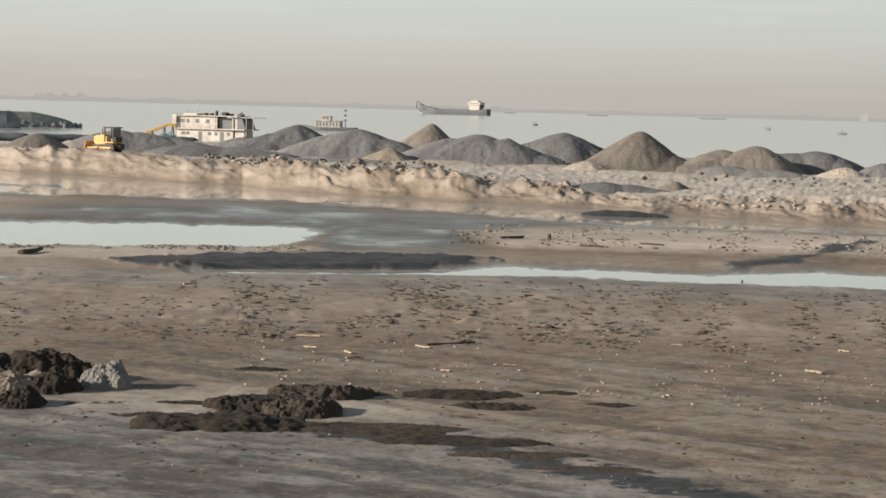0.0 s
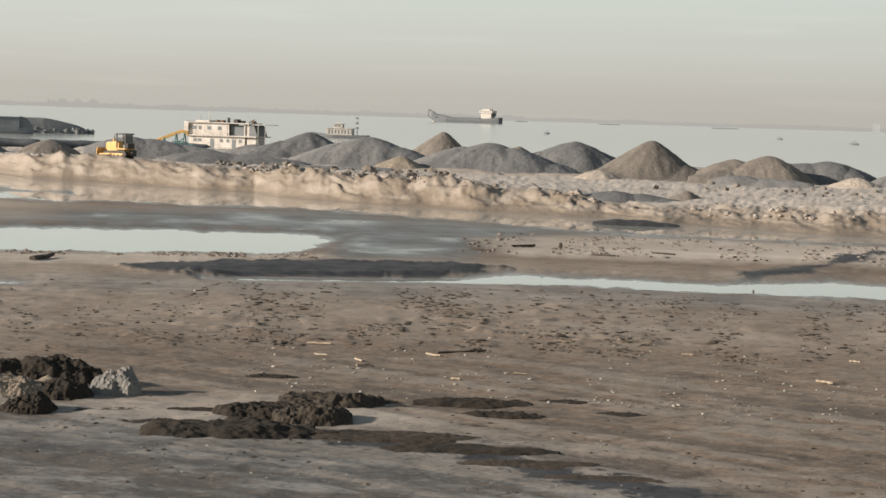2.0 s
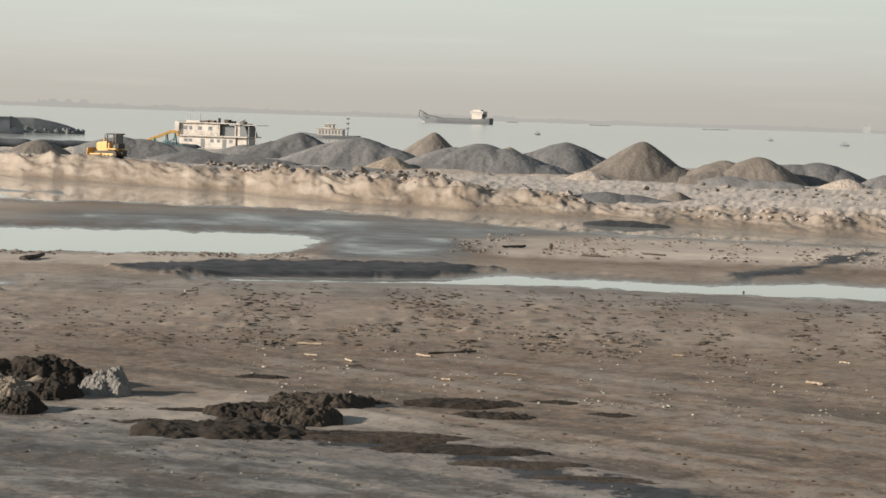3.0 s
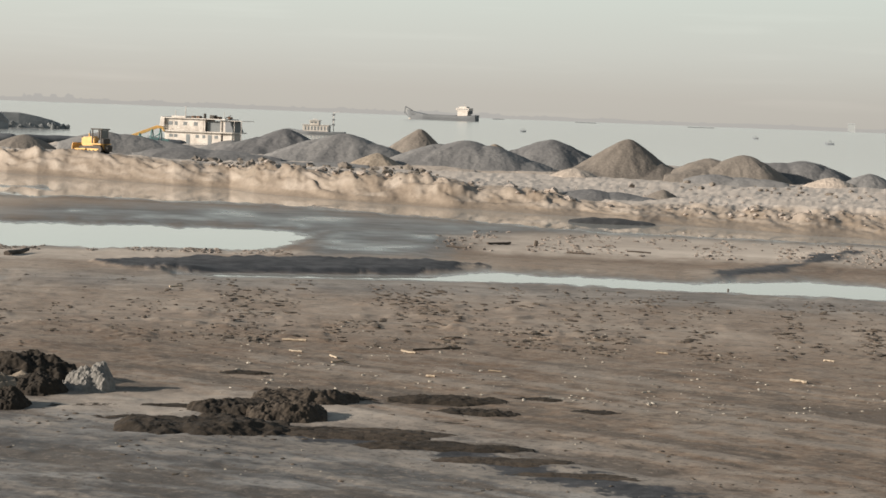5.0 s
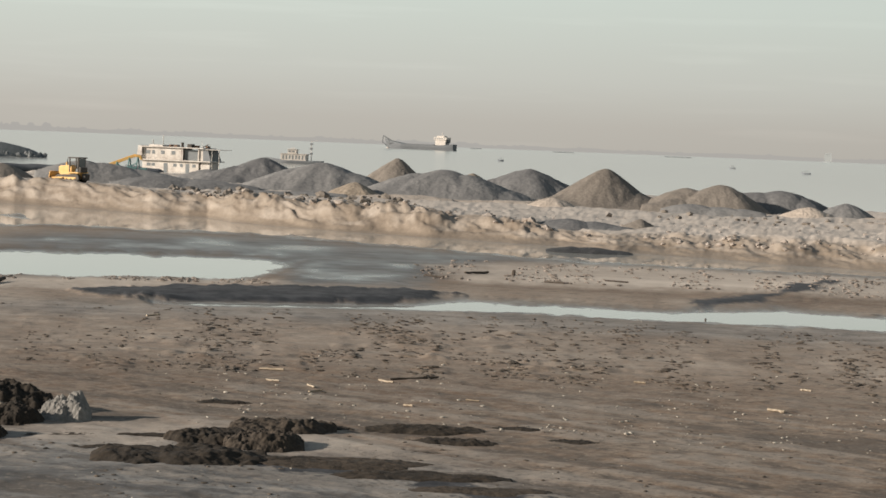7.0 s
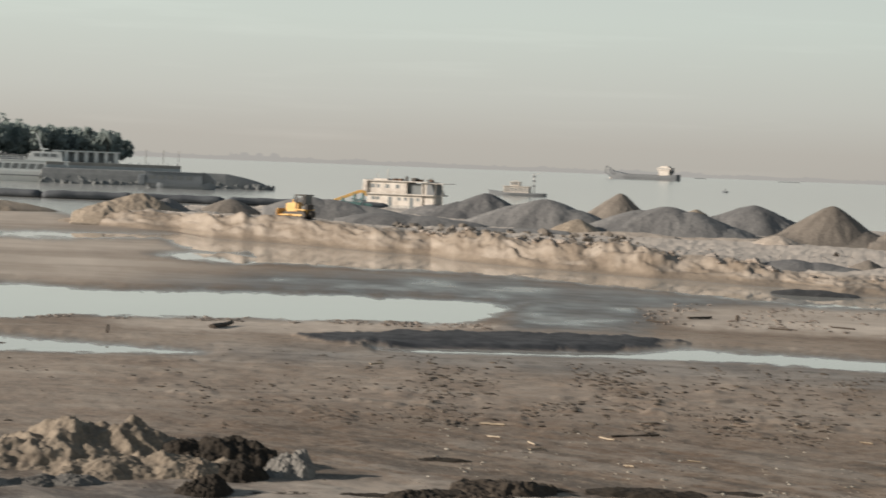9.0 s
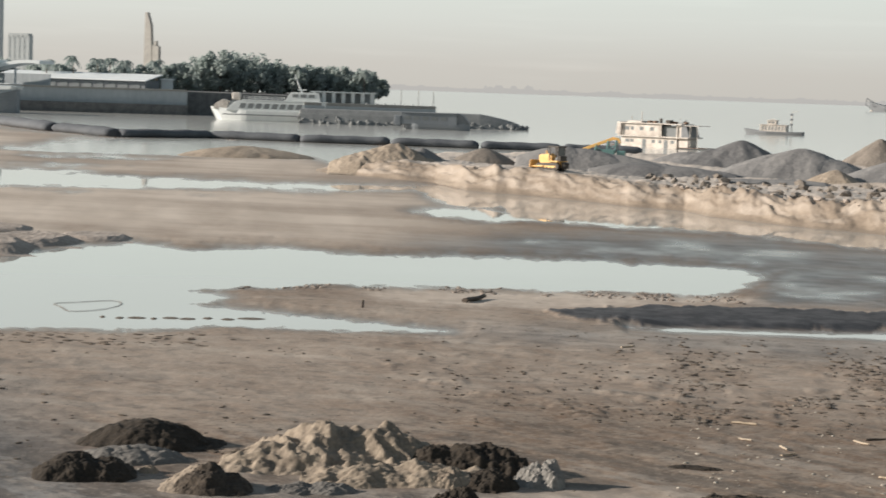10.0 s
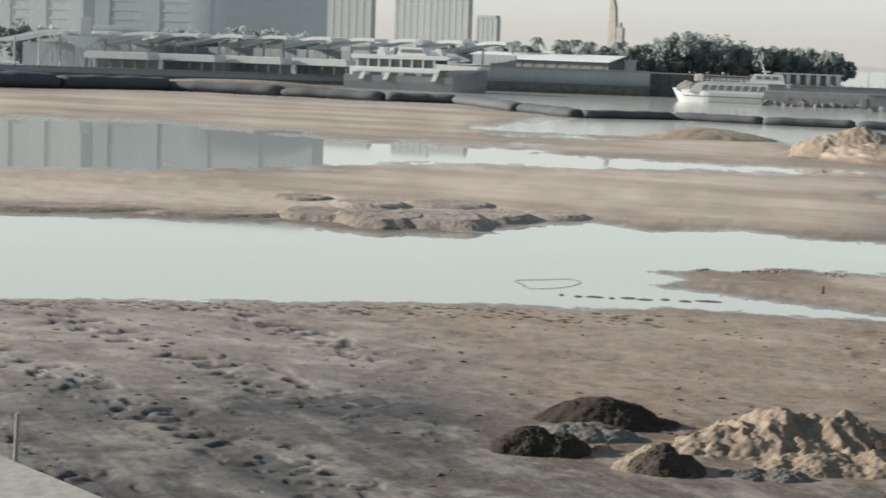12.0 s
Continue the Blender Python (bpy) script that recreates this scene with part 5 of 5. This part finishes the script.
tower(12.35, 4600, 15, 19, 3, 6, "pale far-off waterfront building", M_TOWER, M_TOWER, 14)


def monument(b, d, z):
    t = thing("obelisk", b, d, z, -36, "tall tapering concrete monument above the trees", "monument")
    part("shaft", prism([(-2.9, -18), (2.4, -18), (2.0, 8), (1.4, 17), (-0.6, 23), (-2.0, 23)], -0.9, 0.9, 0.2), M_CONCRETE, t)
    part("stub", prism([(2.4, -18), (6.2, -18), (6.0, 7.4), (3.2, 8.2), (2.4, 7.8)], -0.9, 0.9, 0.15), M_CONCRETE, t)
    part("stub_crown", box(3.2, 4.6, -0.7, 0.7, 8.0, 10.0, 0.15), M_CONCRETE, t)


monument(-21.45, 900, 17)


# ---- trees of the harbour park ----
def clump(own, centre, r, count, rng, size):
    for i in range(count):
        u = Vector((rng.gauss(0, 1), rng.gauss(0, 1), rng.gauss(0, 0.8))).normalized() * r * rng.uniform(0.55, 1.05)
        p = centre + u
        ax = Vector((rng.gauss(0, 1), rng.gauss(0, 1), rng.gauss(0, 1))).normalized()
        ay = ax.orthogonal().normalized() * size * rng.uniform(0.5, 1.0)
        ax = ax * size * rng.uniform(0.8, 1.6)
        own.faces.new([own.verts.new(p + q) for q in (-ax, -ay * 0.7, ax, ay)])


def tree(b, d, z, high, wide, seed):
    rng = random.Random(seed)
    t = thing("tree", b, d, z, 0, "dense dark green broadleaf tree in the harbour park", "tree", "park trees")
    bm = rod((0, 0, -0.5), (0.1, 0, high * 0.5), high * 0.035, 8, high * 0.02)
    tips = []
    for i in range(6):
        a = i * 1.05 + rng.random()
        tip = (math.cos(a) * wide * 0.3, math.sin(a) * wide * 0.3, high * rng.uniform(0.55, 0.85))
        rod((0.05, 0, high * rng.uniform(0.28, 0.48)), tip, high * 0.016, 5, high * 0.006, bm)
        tips.append(Vector(tip))
    part("trunk", bm, M_BARK, t)
    own = bmesh.new()
    for i in range(34):
        if i < 6:
            c = tips[i]
        else:
            a, k = rng.random() * 6.28, rng.random() ** 0.5
            top = high * (0.98 - 0.42 * k * k)
            c = Vector((math.cos(a) * k * wide * 0.5, math.sin(a) * k * wide * 0.5, rng.uniform(high * 0.12, top)))
        clump(own, c, wide * rng.uniform(0.11, 0.21), 40, rng, 0.6)
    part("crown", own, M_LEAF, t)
    return t


def palm(b, d, z, high, seed):
    rng = random.Random(seed)
    t = thing("palm", b, d, z, 0, "tall coconut palm with drooping dark fronds", "palm", "park palms")
    bend = rng.uniform(-0.08, 0.08) * high
    bm = bmesh.new()
    for i in range(5):
        rod((bend * (i / 5) ** 2, 0, high * i / 5 - 0.3), (bend * ((i + 1) / 5) ** 2, 0, high * (i + 1) / 5), 0.24 - 0.02 * i, 7, 0.22 - 0.02 * i, bm)
    part("trunk", bm, M_BARK, t)
    head = Vector((bend, 0, high))
    own = bmesh.new()
    for f in range(17):
        a, lift = f * 2.4 + rng.random() * 0.4, rng.uniform(-0.3, 1.1)
        L = rng.uniform(2.2, 3.0)
        prev = head.copy()
        for s in range(7):
            u = (s + 1) / 7
            p = head + Vector((math.cos(a) * L * u, math.sin(a) * L * u, L * (lift * u - 1.1 * u * u)))
            side = Vector((-math.sin(a), math.cos(a), 0)) * 0.75 * math.sin(0.4 + 2.5 * u)
            for sg in (-1, 1):
                own.faces.new([own.verts.new(q) for q in (prev, p, p + side * sg + Vector((0, 0, -0.45)), prev + side * sg * 0.9 + Vector((0, 0, -0.4)))])
            prev = p
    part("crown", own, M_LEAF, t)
    return t


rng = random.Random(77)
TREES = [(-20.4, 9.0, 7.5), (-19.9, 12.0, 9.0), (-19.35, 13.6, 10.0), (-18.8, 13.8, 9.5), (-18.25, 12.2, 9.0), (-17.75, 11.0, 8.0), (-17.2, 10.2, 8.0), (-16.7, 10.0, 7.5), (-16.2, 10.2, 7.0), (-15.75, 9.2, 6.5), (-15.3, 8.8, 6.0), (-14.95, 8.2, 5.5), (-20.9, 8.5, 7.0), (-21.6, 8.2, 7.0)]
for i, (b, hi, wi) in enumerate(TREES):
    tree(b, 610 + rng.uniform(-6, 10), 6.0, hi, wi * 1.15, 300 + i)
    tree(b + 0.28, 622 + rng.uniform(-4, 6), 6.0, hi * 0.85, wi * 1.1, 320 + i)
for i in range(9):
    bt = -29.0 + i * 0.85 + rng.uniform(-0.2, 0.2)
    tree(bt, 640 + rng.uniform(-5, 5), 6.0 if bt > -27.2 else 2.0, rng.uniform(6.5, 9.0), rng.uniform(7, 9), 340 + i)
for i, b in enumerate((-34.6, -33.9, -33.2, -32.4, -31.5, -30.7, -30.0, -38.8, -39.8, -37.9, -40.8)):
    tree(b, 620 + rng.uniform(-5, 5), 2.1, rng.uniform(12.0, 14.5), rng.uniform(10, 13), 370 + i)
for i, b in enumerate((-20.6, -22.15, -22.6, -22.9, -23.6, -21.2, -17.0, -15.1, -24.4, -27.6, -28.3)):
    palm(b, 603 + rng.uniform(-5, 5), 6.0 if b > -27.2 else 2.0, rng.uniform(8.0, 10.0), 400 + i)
tagged(heap("sand_strip", -33.0, 470, 60, 16, 2.1, M_SAND, 131, "pale sand strip behind the black tubes", 0.0, 0.04, base=0.0, category="sand bank"), kind="structure")

# far shore across the bay; its haze is an emission colour, not lit
M_FAR = bpy.data.materials.new("haze-glowing far shore")
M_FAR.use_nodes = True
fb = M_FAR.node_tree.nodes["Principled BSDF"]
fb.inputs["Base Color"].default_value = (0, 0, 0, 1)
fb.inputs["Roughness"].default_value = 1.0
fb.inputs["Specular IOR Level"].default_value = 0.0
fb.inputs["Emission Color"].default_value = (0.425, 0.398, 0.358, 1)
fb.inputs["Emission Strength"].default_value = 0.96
sb2 = np.arange(-30, 30, 0.06)
ridge = 10 + 4 * grain(sb2 * 1.1, sb2 * 0, 61, 5) + 9 * (np.abs(sb2 + 11.2) < 0.75) * (0.6 + 0.4 * np.sign(np.sin(sb2 * 14))) + 3.0 * (grain(sb2 * 9, sb2 * 0, 62, 1) > 0.45)
ridge = np.where(sb2 > 2, ridge * 0.85, ridge)
pts = []
for k, (dd, f) in enumerate(((4700, 0), (4700, 1), (4760, 1), (4760, 0))):
    pts.append(np.stack([dd * np.sin(np.radians(sb2)), dd * np.cos(np.radians(sb2)), ridge * f - (1 - f)], -1))
tagged(new("backdrop", grid_mesh("backdrop", np.concatenate(pts), 4, len(sb2), M_FAR, False)), "low haze-glowing far shore across the bay", "far shore", kind="structure")

# ---- foreground: dug heaps, clods, driftwood ----
M_GREYMUD = mat("grey dug mud", (0.105, 0.098, 0.09), (0.19, 0.178, 0.162), 0.95, 1.8, 0.5, 0.8, fine=6)


def dug(name, b, d, wide, deep, tall, material, seed, label, sharp=0.5, lump=0.16, peaks=((0, 0, 1.0),), turn=0.0, group="dug heaps", n=110, steep=1.5, flat=0.0):
    ob = heap(name, b, d, wide, deep, tall, material, seed, label, sharp, lump * 0.7, turn, base=0.10, peaks=peaks, group=group, n=n, detail=1.7, crag=lump * (0.9 if wide > 3 else 0.6), coarse=1.7 if wide > 3 else 1.0, steep=steep, flat=flat)
    return ob


dug("mud_heap", -21.6, 53.4, 4.3, 2.5, 0.82, M_MUDDARK, 201, "black dug mud heap with a rounded crest", 0.2, 0.10, ((-0.05, 0, 1.0), (0.2, 0, 0.9), (0.62, 0, 0.35)))
dug("mud_heap", -23.4, 49.2, 2.9, 2.0, 0.68, M_MUDDARK, 202, "dark brown dug mud heap", 0.15, 0.14, ((-0.2, 0, 1.0), (0.35, 0, 0.8)))
dug("sand_ridge", -22.0, 51.3, 4.6, 1.8, 0.42, M_GREYMUD, 203, "low grey sand ridge between dug heaps", 0.1, 0.2)
dug("sand_heap", -20.55, 47.9, 2.7, 2.0, 0.74, M_SANDDUG, 204, "pale sand heap coloured as the lit flank beside dark mud", 0.8, 0.12, ((0.25, 0, 1.0),))
dug("mud_heap", -19.6, 47.7, 2.5, 2.0, 0.80, M_MUDWET, 213, "dark mud heap with the shaded flank in its colour", 0.6, 0.14, ((-0.15, 0, 1.0), (0.3, 0, 0.6)))
dug("boulder", -21.6, 49.6, 0.8, 0.6, 0.34, M_SANDDUG, 214, "small pale stone between dug heaps", 0.4, 0.2)
dug("sand_heap", -16.6, 47.6, 2.6, 1.1, 0.30, M_GREYMUD, 215, "low pale rubble at a heap's foot", 0.3, 0.25, ((-0.4, 0, 0.9), (0.3, 0, 1.0)))
dug("sand_heap", -15.7, 50.8, 6.9, 3.6, 1.16, M_SANDDUG, 205, "pale craggy dug sand heap with twin peaks", 0.8, 0.22, ((-0.17, 0.1, 1.12), (0.30, 0.12, 1.15), (0.05, -0.25, 0.62), (-0.55, -0.1, 0.42), (0.6, -0.2, 0.5)))
dug("sand_heap", -14.0, 48.9, 5.4, 1.9, 0.62, M_SANDDUG, 206, "low pale dug sand spill", 0.2, 0.26, ((-0.4, 0, 0.75), (0.2, 0, 1.0), (0.6, 0, 0.8)))
dug("sand_ridge", -18.0, 51.8, 3.0, 1.4, 0.42, M_MUDBROWN, 207, "low brown sand ridge between dug heaps", 0.2, 0.25)
dug("mud_heap", -12.0, 50.4, 3.8, 2.4, 0.84, M_MUDDARK, 208, "lumpy brown mud heap beside pale sand", 0.2, 0.26, ((-0.45, 0, 0.9), (0.1, 0, 1.0), (0.5, 0, 0.75)))
dug("mud_heap", -11.3, 48.6, 2.4, 1.6, 0.55, M_MUDDARK, 209, "black mud clods below a pale heap", 0.2, 0.26)
dug("sand_heap", -12.6, 48.6, 1.9, 1.2, 0.60, M_SANDDUG, 210, "low pale dug sand spill", 0.3, 0.22)
dug("mud_heap", -12.2, 46.4, 1.8, 1.2, 0.50, M_MUDDARK, 211, "brown lumpy mud clod", 0.2, 0.26)
dug("boulder", -9.65, 49.2, 1.75, 1.2, 0.74, M_STONE, 212, "pale grey angular boulder half sunk in mud", 0.35, 0.22, ((0.15, 0, 1.0), (-0.3, 0, 0.9), (-0.6, -0.2, 0.5)), steep=2.2)
CLODS = [(-6.5, 43.2, 3.1, 1.3, 0.30, 1), (-3.45, 47.7, 2.1, 1.1, 0.33, 0), (0.8, 48.6, 2.4, 0.7, 0.17, 1), (1.7, 46.7, 1.7, 0.6, 0.15, 1), (3.6, 49.4, 1.3, 0.5, 0.11, 1), (5.3, 47.8, 1.2, 0.5, 0.09, 1), (-5.4, 45.9, 2.0, 0.9, 0.28, 1), (-4.0, 45.2, 1.5, 0.9, 0.36, 0), (-5.2, 52.5, 1.3, 0.5, 0.12, 1), (-1.8, 43.2, 3.6, 0.8, 0.13, 0), (-8.6, 44.6, 2.2, 0.6, 0.12, 0), (-2.2, 48.4, 1.2, 0.5, 0.12, 1), (0.4, 45.0, 2.2, 0.5, 0.08, 0), (-10.0, 46.4, 2.0, 0.5, 0.10, 0), (-4.6, 43.3, 3.2, 0.7, 0.15, 1), (-2.2, 42.8, 3.0, 0.6, 0.13, 0), (0.7, 41.7, 3.2, 0.7, 0.13, 1), (2.9, 40.2, 2.8, 0.7, 0.12, 0), (5.2, 38.9, 2.8, 0.6, 0.10, 0), (-6.6, 46.6, 2.6, 0.5, 0.10, 1)]
for i, (b, d, w, dp, tl, k) in enumerate(CLODS):
    dug("mud_clod", b, d, w * 1.3, dp * 1.7, tl * 1.15, M_MUDDARK if k else M_MUDWET, 230 + i, "dark wet mud clod on the flat" if k else "flat brown mud clod on the flat", 0.1, 0.30, ((-0.4, 0, 0.8), (0.1, 0, 1.0), (0.5, 0.1, 0.7)), group="mud clods", n=84, steep=1.1, flat=0.3)

for i, (b, d, w) in enumerate(((-23.1, 83.6, 0.5), (-22.6, 83.3, 0.5), (-22.1, 83.4, 0.8), (-21.6, 83.2, 0.6), (-21.1, 83.5, 1.0), (-20.6, 83.3, 0.7), (-20.0, 83.6, 1.0), (-19.4, 83.4, 0.8), (-18.7, 83.8, 1.2))):
    heap("mud_clod", b, d, w * (0.45 + 0.3 * (i % 3)), 0.6, 0.035, M_MUDBROWN, 270 + i, "low mud lump breaking the pool's surface", 0.1, 0.3, base=0.0, category="heap", group="mud lumps in the pool", n=20, flat=0.6)


def ground_height(b, d):
    i = int(np.clip(round((b + 46.0) / 0.068), 0, len(bear) - 1))
    return float(np.interp(near(d), close, ZZ[:, i]))


def plank(name, p, q, r, material, label, group=""):
    a, c = plan(*p), plan(*q)
    a.z, c.z = ground_height(*p) + r * 0.6, ground_height(*q) + r * 0.6
    bm = bmesh.new()
    rng = random.Random(int(abs(p[0]) * 1000))
    along = c - a
    side = Vector((-along.y, along.x, 0)).normalized()
    rings = []
    for i in range(7):
        t = i / 6
        m = a.lerp(c, t) + side * rng.uniform(-0.3, 0.3) * r + Vector((0, 0, rng.uniform(0, 0.4) * r))
        k = r * rng.uniform(0.8, 1.1)
        rings.append([bm.verts.new(m + side * k * math.cos(u) + Vector((0, 0, 0.7 * k * math.sin(u)))) for u in np.linspace(0, 6.283, 8)[:-1]])
    for x, y in zip(rings, rings[1:]):
        for i in range(7):
            bm.faces.new((x[i], x[(i + 1) % 7], y[(i + 1) % 7], y[i]))
    bm.faces.new(rings[0])
    bm.faces.new(rings[-1][::-1])
    bmesh.ops.recalc_face_normals(bm, faces=bm.faces[:])
    me = bpy.data.meshes.new(name)
    bm.to_mesh(me)
    bm.free()
    me.materials.append(material)
    return tagged(new(name, me), label, "driftwood", group)


plank("timber", (-0.3, 58.9), (1.14, 59.7), 0.055, M_WETWOOD, "long dark wet timber lying on the mud")
for p, q, r in (((-4.21, 60.5), (-3.48, 60.2), 0.05), ((-3.98, 57.3), (-3.61, 57.1), 0.04), ((-0.62, 58.5), (-0.2, 58.0), 0.045), ((-2.72, 55.2), (-2.31, 55.6), 0.04), ((-2.75, 56.6), (-2.55, 56.0), 0.035), ((0.14, 53.0), (0.42, 52.8), 0.04), ((10.97, 55.7), (11.46, 55.5), 0.06), ((7.0, 60.8), (7.35, 60.7), 0.045), ((11.9, 61.2), (12.2, 61.1), 0.045), ((-7.6, 77), (-7.2, 77.3), 0.05), ((2.0, 54.6), (2.4, 54.5), 0.03)):
    plank("driftwood", p, q, r, M_WOOD, "bleached driftwood stick on the mud", "driftwood sticks")
for p, q, r in (((-12.33, 91.2), (-11.78, 93.2), 0.16), ((1.81, 108.8), (2.5, 110.0), 0.10), ((0.6, 105.4), (1.2, 104.9), 0.08), ((4.2, 104.6), (4.8, 104.2), 0.07), ((6.0, 107.6), (6.7, 107.4), 0.06)):
    plank("log", p, q, r, M_WETWOOD, "dark stranded log on the sand bar", "stranded logs")


def stake(b, d, high, r):
    bm = rod(plan(b, d, ground_height(b, d) - 0.2), plan(b + 0.03, d + 0.1, ground_height(b, d) + high), r, 7, r * 0.7)
    me = bpy.data.meshes.new("stake")
    bm.to_mesh(me)
    bm.free()
    me.materials.append(M_WETWOOD)
    return tagged(new("stake", me), "short dark stake in the sand", "stake", "stakes")


stake(-15.41, 87.6, 0.35, 0.08)
stake(3.25, 109.7, 0.30, 0.14)
stake(9.0, 87.0, 0.12, 0.06)

# ring of rope floating in the main pool
own = bmesh.new()
prev = None
for i in range(64):
    a = i / 64 * 2 * math.pi
    rr = 1 + 0.5 * max(0, -math.cos(a)) ** 6
    c = plan(-23.45, 87.6, 0.02)
    p = c + Vector((math.cos(a) * 1.15 * rr, math.sin(a) * 2.3 * (1 - 0.4 * max(0, -math.cos(a))), 0))
    ring = [own.verts.new(p + Vector((math.cos(a) * 0.03 * math.cos(u), math.sin(a) * 0.055 * math.cos(u), 0.01 * math.sin(u)))) for u in (0, 1.57, 3.14, 4.71)]
    if prev:
        for k in range(4):
            own.faces.new((prev[k], prev[(k + 1) % 4], ring[(k + 1) % 4], ring[k]))
    else:
        first = ring
    prev = ring
for k in range(4):
    own.faces.new((prev[k], prev[(k + 1) % 4], first[(k + 1) % 4], first[k]))
me = bpy.data.meshes.new("rope_ring")
own.to_mesh(me)
own.free()
me.materials.append(M_CONCRETE)
tagged(new("rope_ring", me), "slack grey rope ring afloat in the pool", "rope")


def seawall():
    t = thing("seawall", -37.9, 41.4, 0, 0, "pale concrete seawall corner below the viewing place", "seawall")
    t.matrix_basis = Matrix.Identity(4)
    a, c = plan(-40.6, 45.2), plan(-35.2, 37.8)
    along = (c - a).normalized()
    out = Vector((along.y, -along.x, 0))
    if out.dot(a) > 0:
        out = -out
    own = bmesh.new()
    lo = [own.verts.new(Vector((p.x, p.y, -0.3))) for p in (a, c, c + out * 9, a + out * 9)]
    hi = [own.verts.new(Vector((p.x, p.y, 1.0))) for p in (a, c, c + out * 9, a + out * 9)]
    own.faces.new(hi)
    own.faces.new(lo[::-1])
    for i in range(4):
        own.faces.new((lo[i], lo[(i + 1) % 4], hi[(i + 1) % 4], hi[i]))
    bmesh.ops.recalc_face_normals(own, faces=own.faces[:])
    bmesh.ops.bevel(own, geom=own.edges[:], offset=0.05, segments=2, affect="EDGES")
    part("wall", own, M_CONCRETE, t)
    p = plan(-39.25, 43.2)
    part("post", rod((p.x, p.y, 0.95), (p.x + 0.05, p.y, 2.05), 0.05, 8), M_CONCRETE, t)


seawall()

# ---- strewn matter too small to count ----
def strewn(name, spots, material, label, squash, rough):
    """Many small angular lumps in one mesh."""
    base = bmesh.new()
    bmesh.ops.create_icosphere(base, subdivisions=1, radius=1)
    bv = np.array([v.co[:] for v in base.verts])
    bf = np.array([[v.index for v in f.verts] for f in base.faces])
    base.free()
    rs = np.random.RandomState(len(spots))
    V, Fc = [], []
    for i, (x, y, z, r, k) in enumerate(spots):
        q = bv * (1 + rough * rs.uniform(-1, 1, (len(bv), 1))) * (r * k, r, r * squash)
        a = rs.uniform(0, 6.28) if k < 2 else rs.uniform(-0.35, 0.35)
        q = q @ np.array([[math.cos(a), math.sin(a), 0], [-math.sin(a), math.cos(a), 0], [0, 0, 1]])
        V.append(q + (x, y, z + r * squash * 0.35))
        Fc.append(bf + i * len(bv))
    me = bpy.data.meshes.new(name)
    me.from_pydata(np.concatenate(V).tolist(), [], np.concatenate(Fc).tolist())
    me.materials.append(material)
    return tagged(new(name, me), label, name.replace("_", " "), kind="stuff")


def spots(count, b0, b1, d0, d1, r0, r1, seed, long=1.0, keep=None):
    rs = random.Random(seed)
    out = []
    while len(out) < count:
        b, v = rs.uniform(b0, b1), rs.uniform(near(d1), near(d0))
        d = near(v)
        if keep and not keep(b, v, rs):
            continue
        z = ground_height(b, d)
        if z < 0.015:
            continue
        p = plan(b, d)
        out.append((p.x, p.y, z, r0 + (r1 - r0) * rs.random() ** 2.5, long * rs.uniform(0.8, 1.3)))
    return out


patchy = lambda b, v, rs: float(grain(b * 1.2, v / 26, 88, 3)) > rs.uniform(-0.25, 0.5)
rows = lambda b, v, rs: (math.sin((v - 260) / 7.0 + b * 3.2) + 0.5 * math.sin(v / 5.0 - b * 2.1)) > rs.uniform(0.3, 1.4)
strewn("mud_lumps", spots(160, -42, -26, 44, 74, 0.03, 0.10, 15, 1.6, rows) + spots(450, -42, -20, 73.5, 77.3, 0.03, 0.11, 17, 2.2) + spots(2400, -13, 16, 59, 82, 0.02, 0.11, 1, 1.1, patchy) + spots(800, -6, 16, 60, 82, 0.04, 0.14, 16, 1.6, patchy) + spots(450, -42, -11, 50, 79, 0.02, 0.11, 2, 1.3, patchy) + spots(500, -14, 16, 37, 59, 0.02, 0.07, 3, 1.2, patchy), M_MUDBROWN, "scattered dark mud lumps on the flat", 0.33, 0.4)
strewn("shell_litter", spots(420, -6, 17, 48, 66, 0.016, 0.065, 4, 1.3, patchy) + spots(120, -14, 16, 37, 90, 0.012, 0.04, 5, 1.5) + spots(60, -42, -14, 42, 76, 0.012, 0.05, 6, 1.4), M_LITTER, "sun-bleached shells and litter bits on mud", 0.5, 0.3)
strewn("sand_bar_stones", spots(900, 0, 17, 104, 122, 0.03, 0.13, 7, 1.6, patchy) + spots(500, -20, -4, 95.5, 100, 0.03, 0.11, 8, 1.6, patchy), M_BLUFF, "pale crumbled sand lumps on the bar", 0.6, 0.3)


def spit_spots(count, b0, b1, w0, w1, r0, r1, seed, keep=None):
    rs = random.Random(seed)
    out = []
    while len(out) < count:
        b = rs.uniform(b0, b1)
        if keep and not keep(b, rs):
            continue
        d = float(np.interp(b, sb, front)) + rs.uniform(w0, w1)
        p = plan(b, d)
        out.append((p.x, p.y, spit_height(b, d), r0 + (r1 - r0) * rs.random() ** 2, rs.uniform(0.8, 1.5)))
    return out


strewn("spit_blocks", spit_spots(120, -7, 0.5, 10, 48, 0.15, 0.6, 9) + spit_spots(40, 6, 16, 40, 60, 0.12, 0.35, 10), M_BROWN, "brown gravel and clay blocks strewn on the spit", 0.8, 0.45)
strewn("spit_sand_lumps", spit_spots(150, -7, 17, 6, 30, 0.05, 0.18, 12) + spit_spots(60, -6.5, 6, 3.5, 6.5, 0.1, 0.45, 13) + spit_spots(70, 7, 17, 3, 6, 0.08, 0.3, 14), M_BLUFF, "crumbled sand lumps strewn on the spit", 0.6, 0.4)
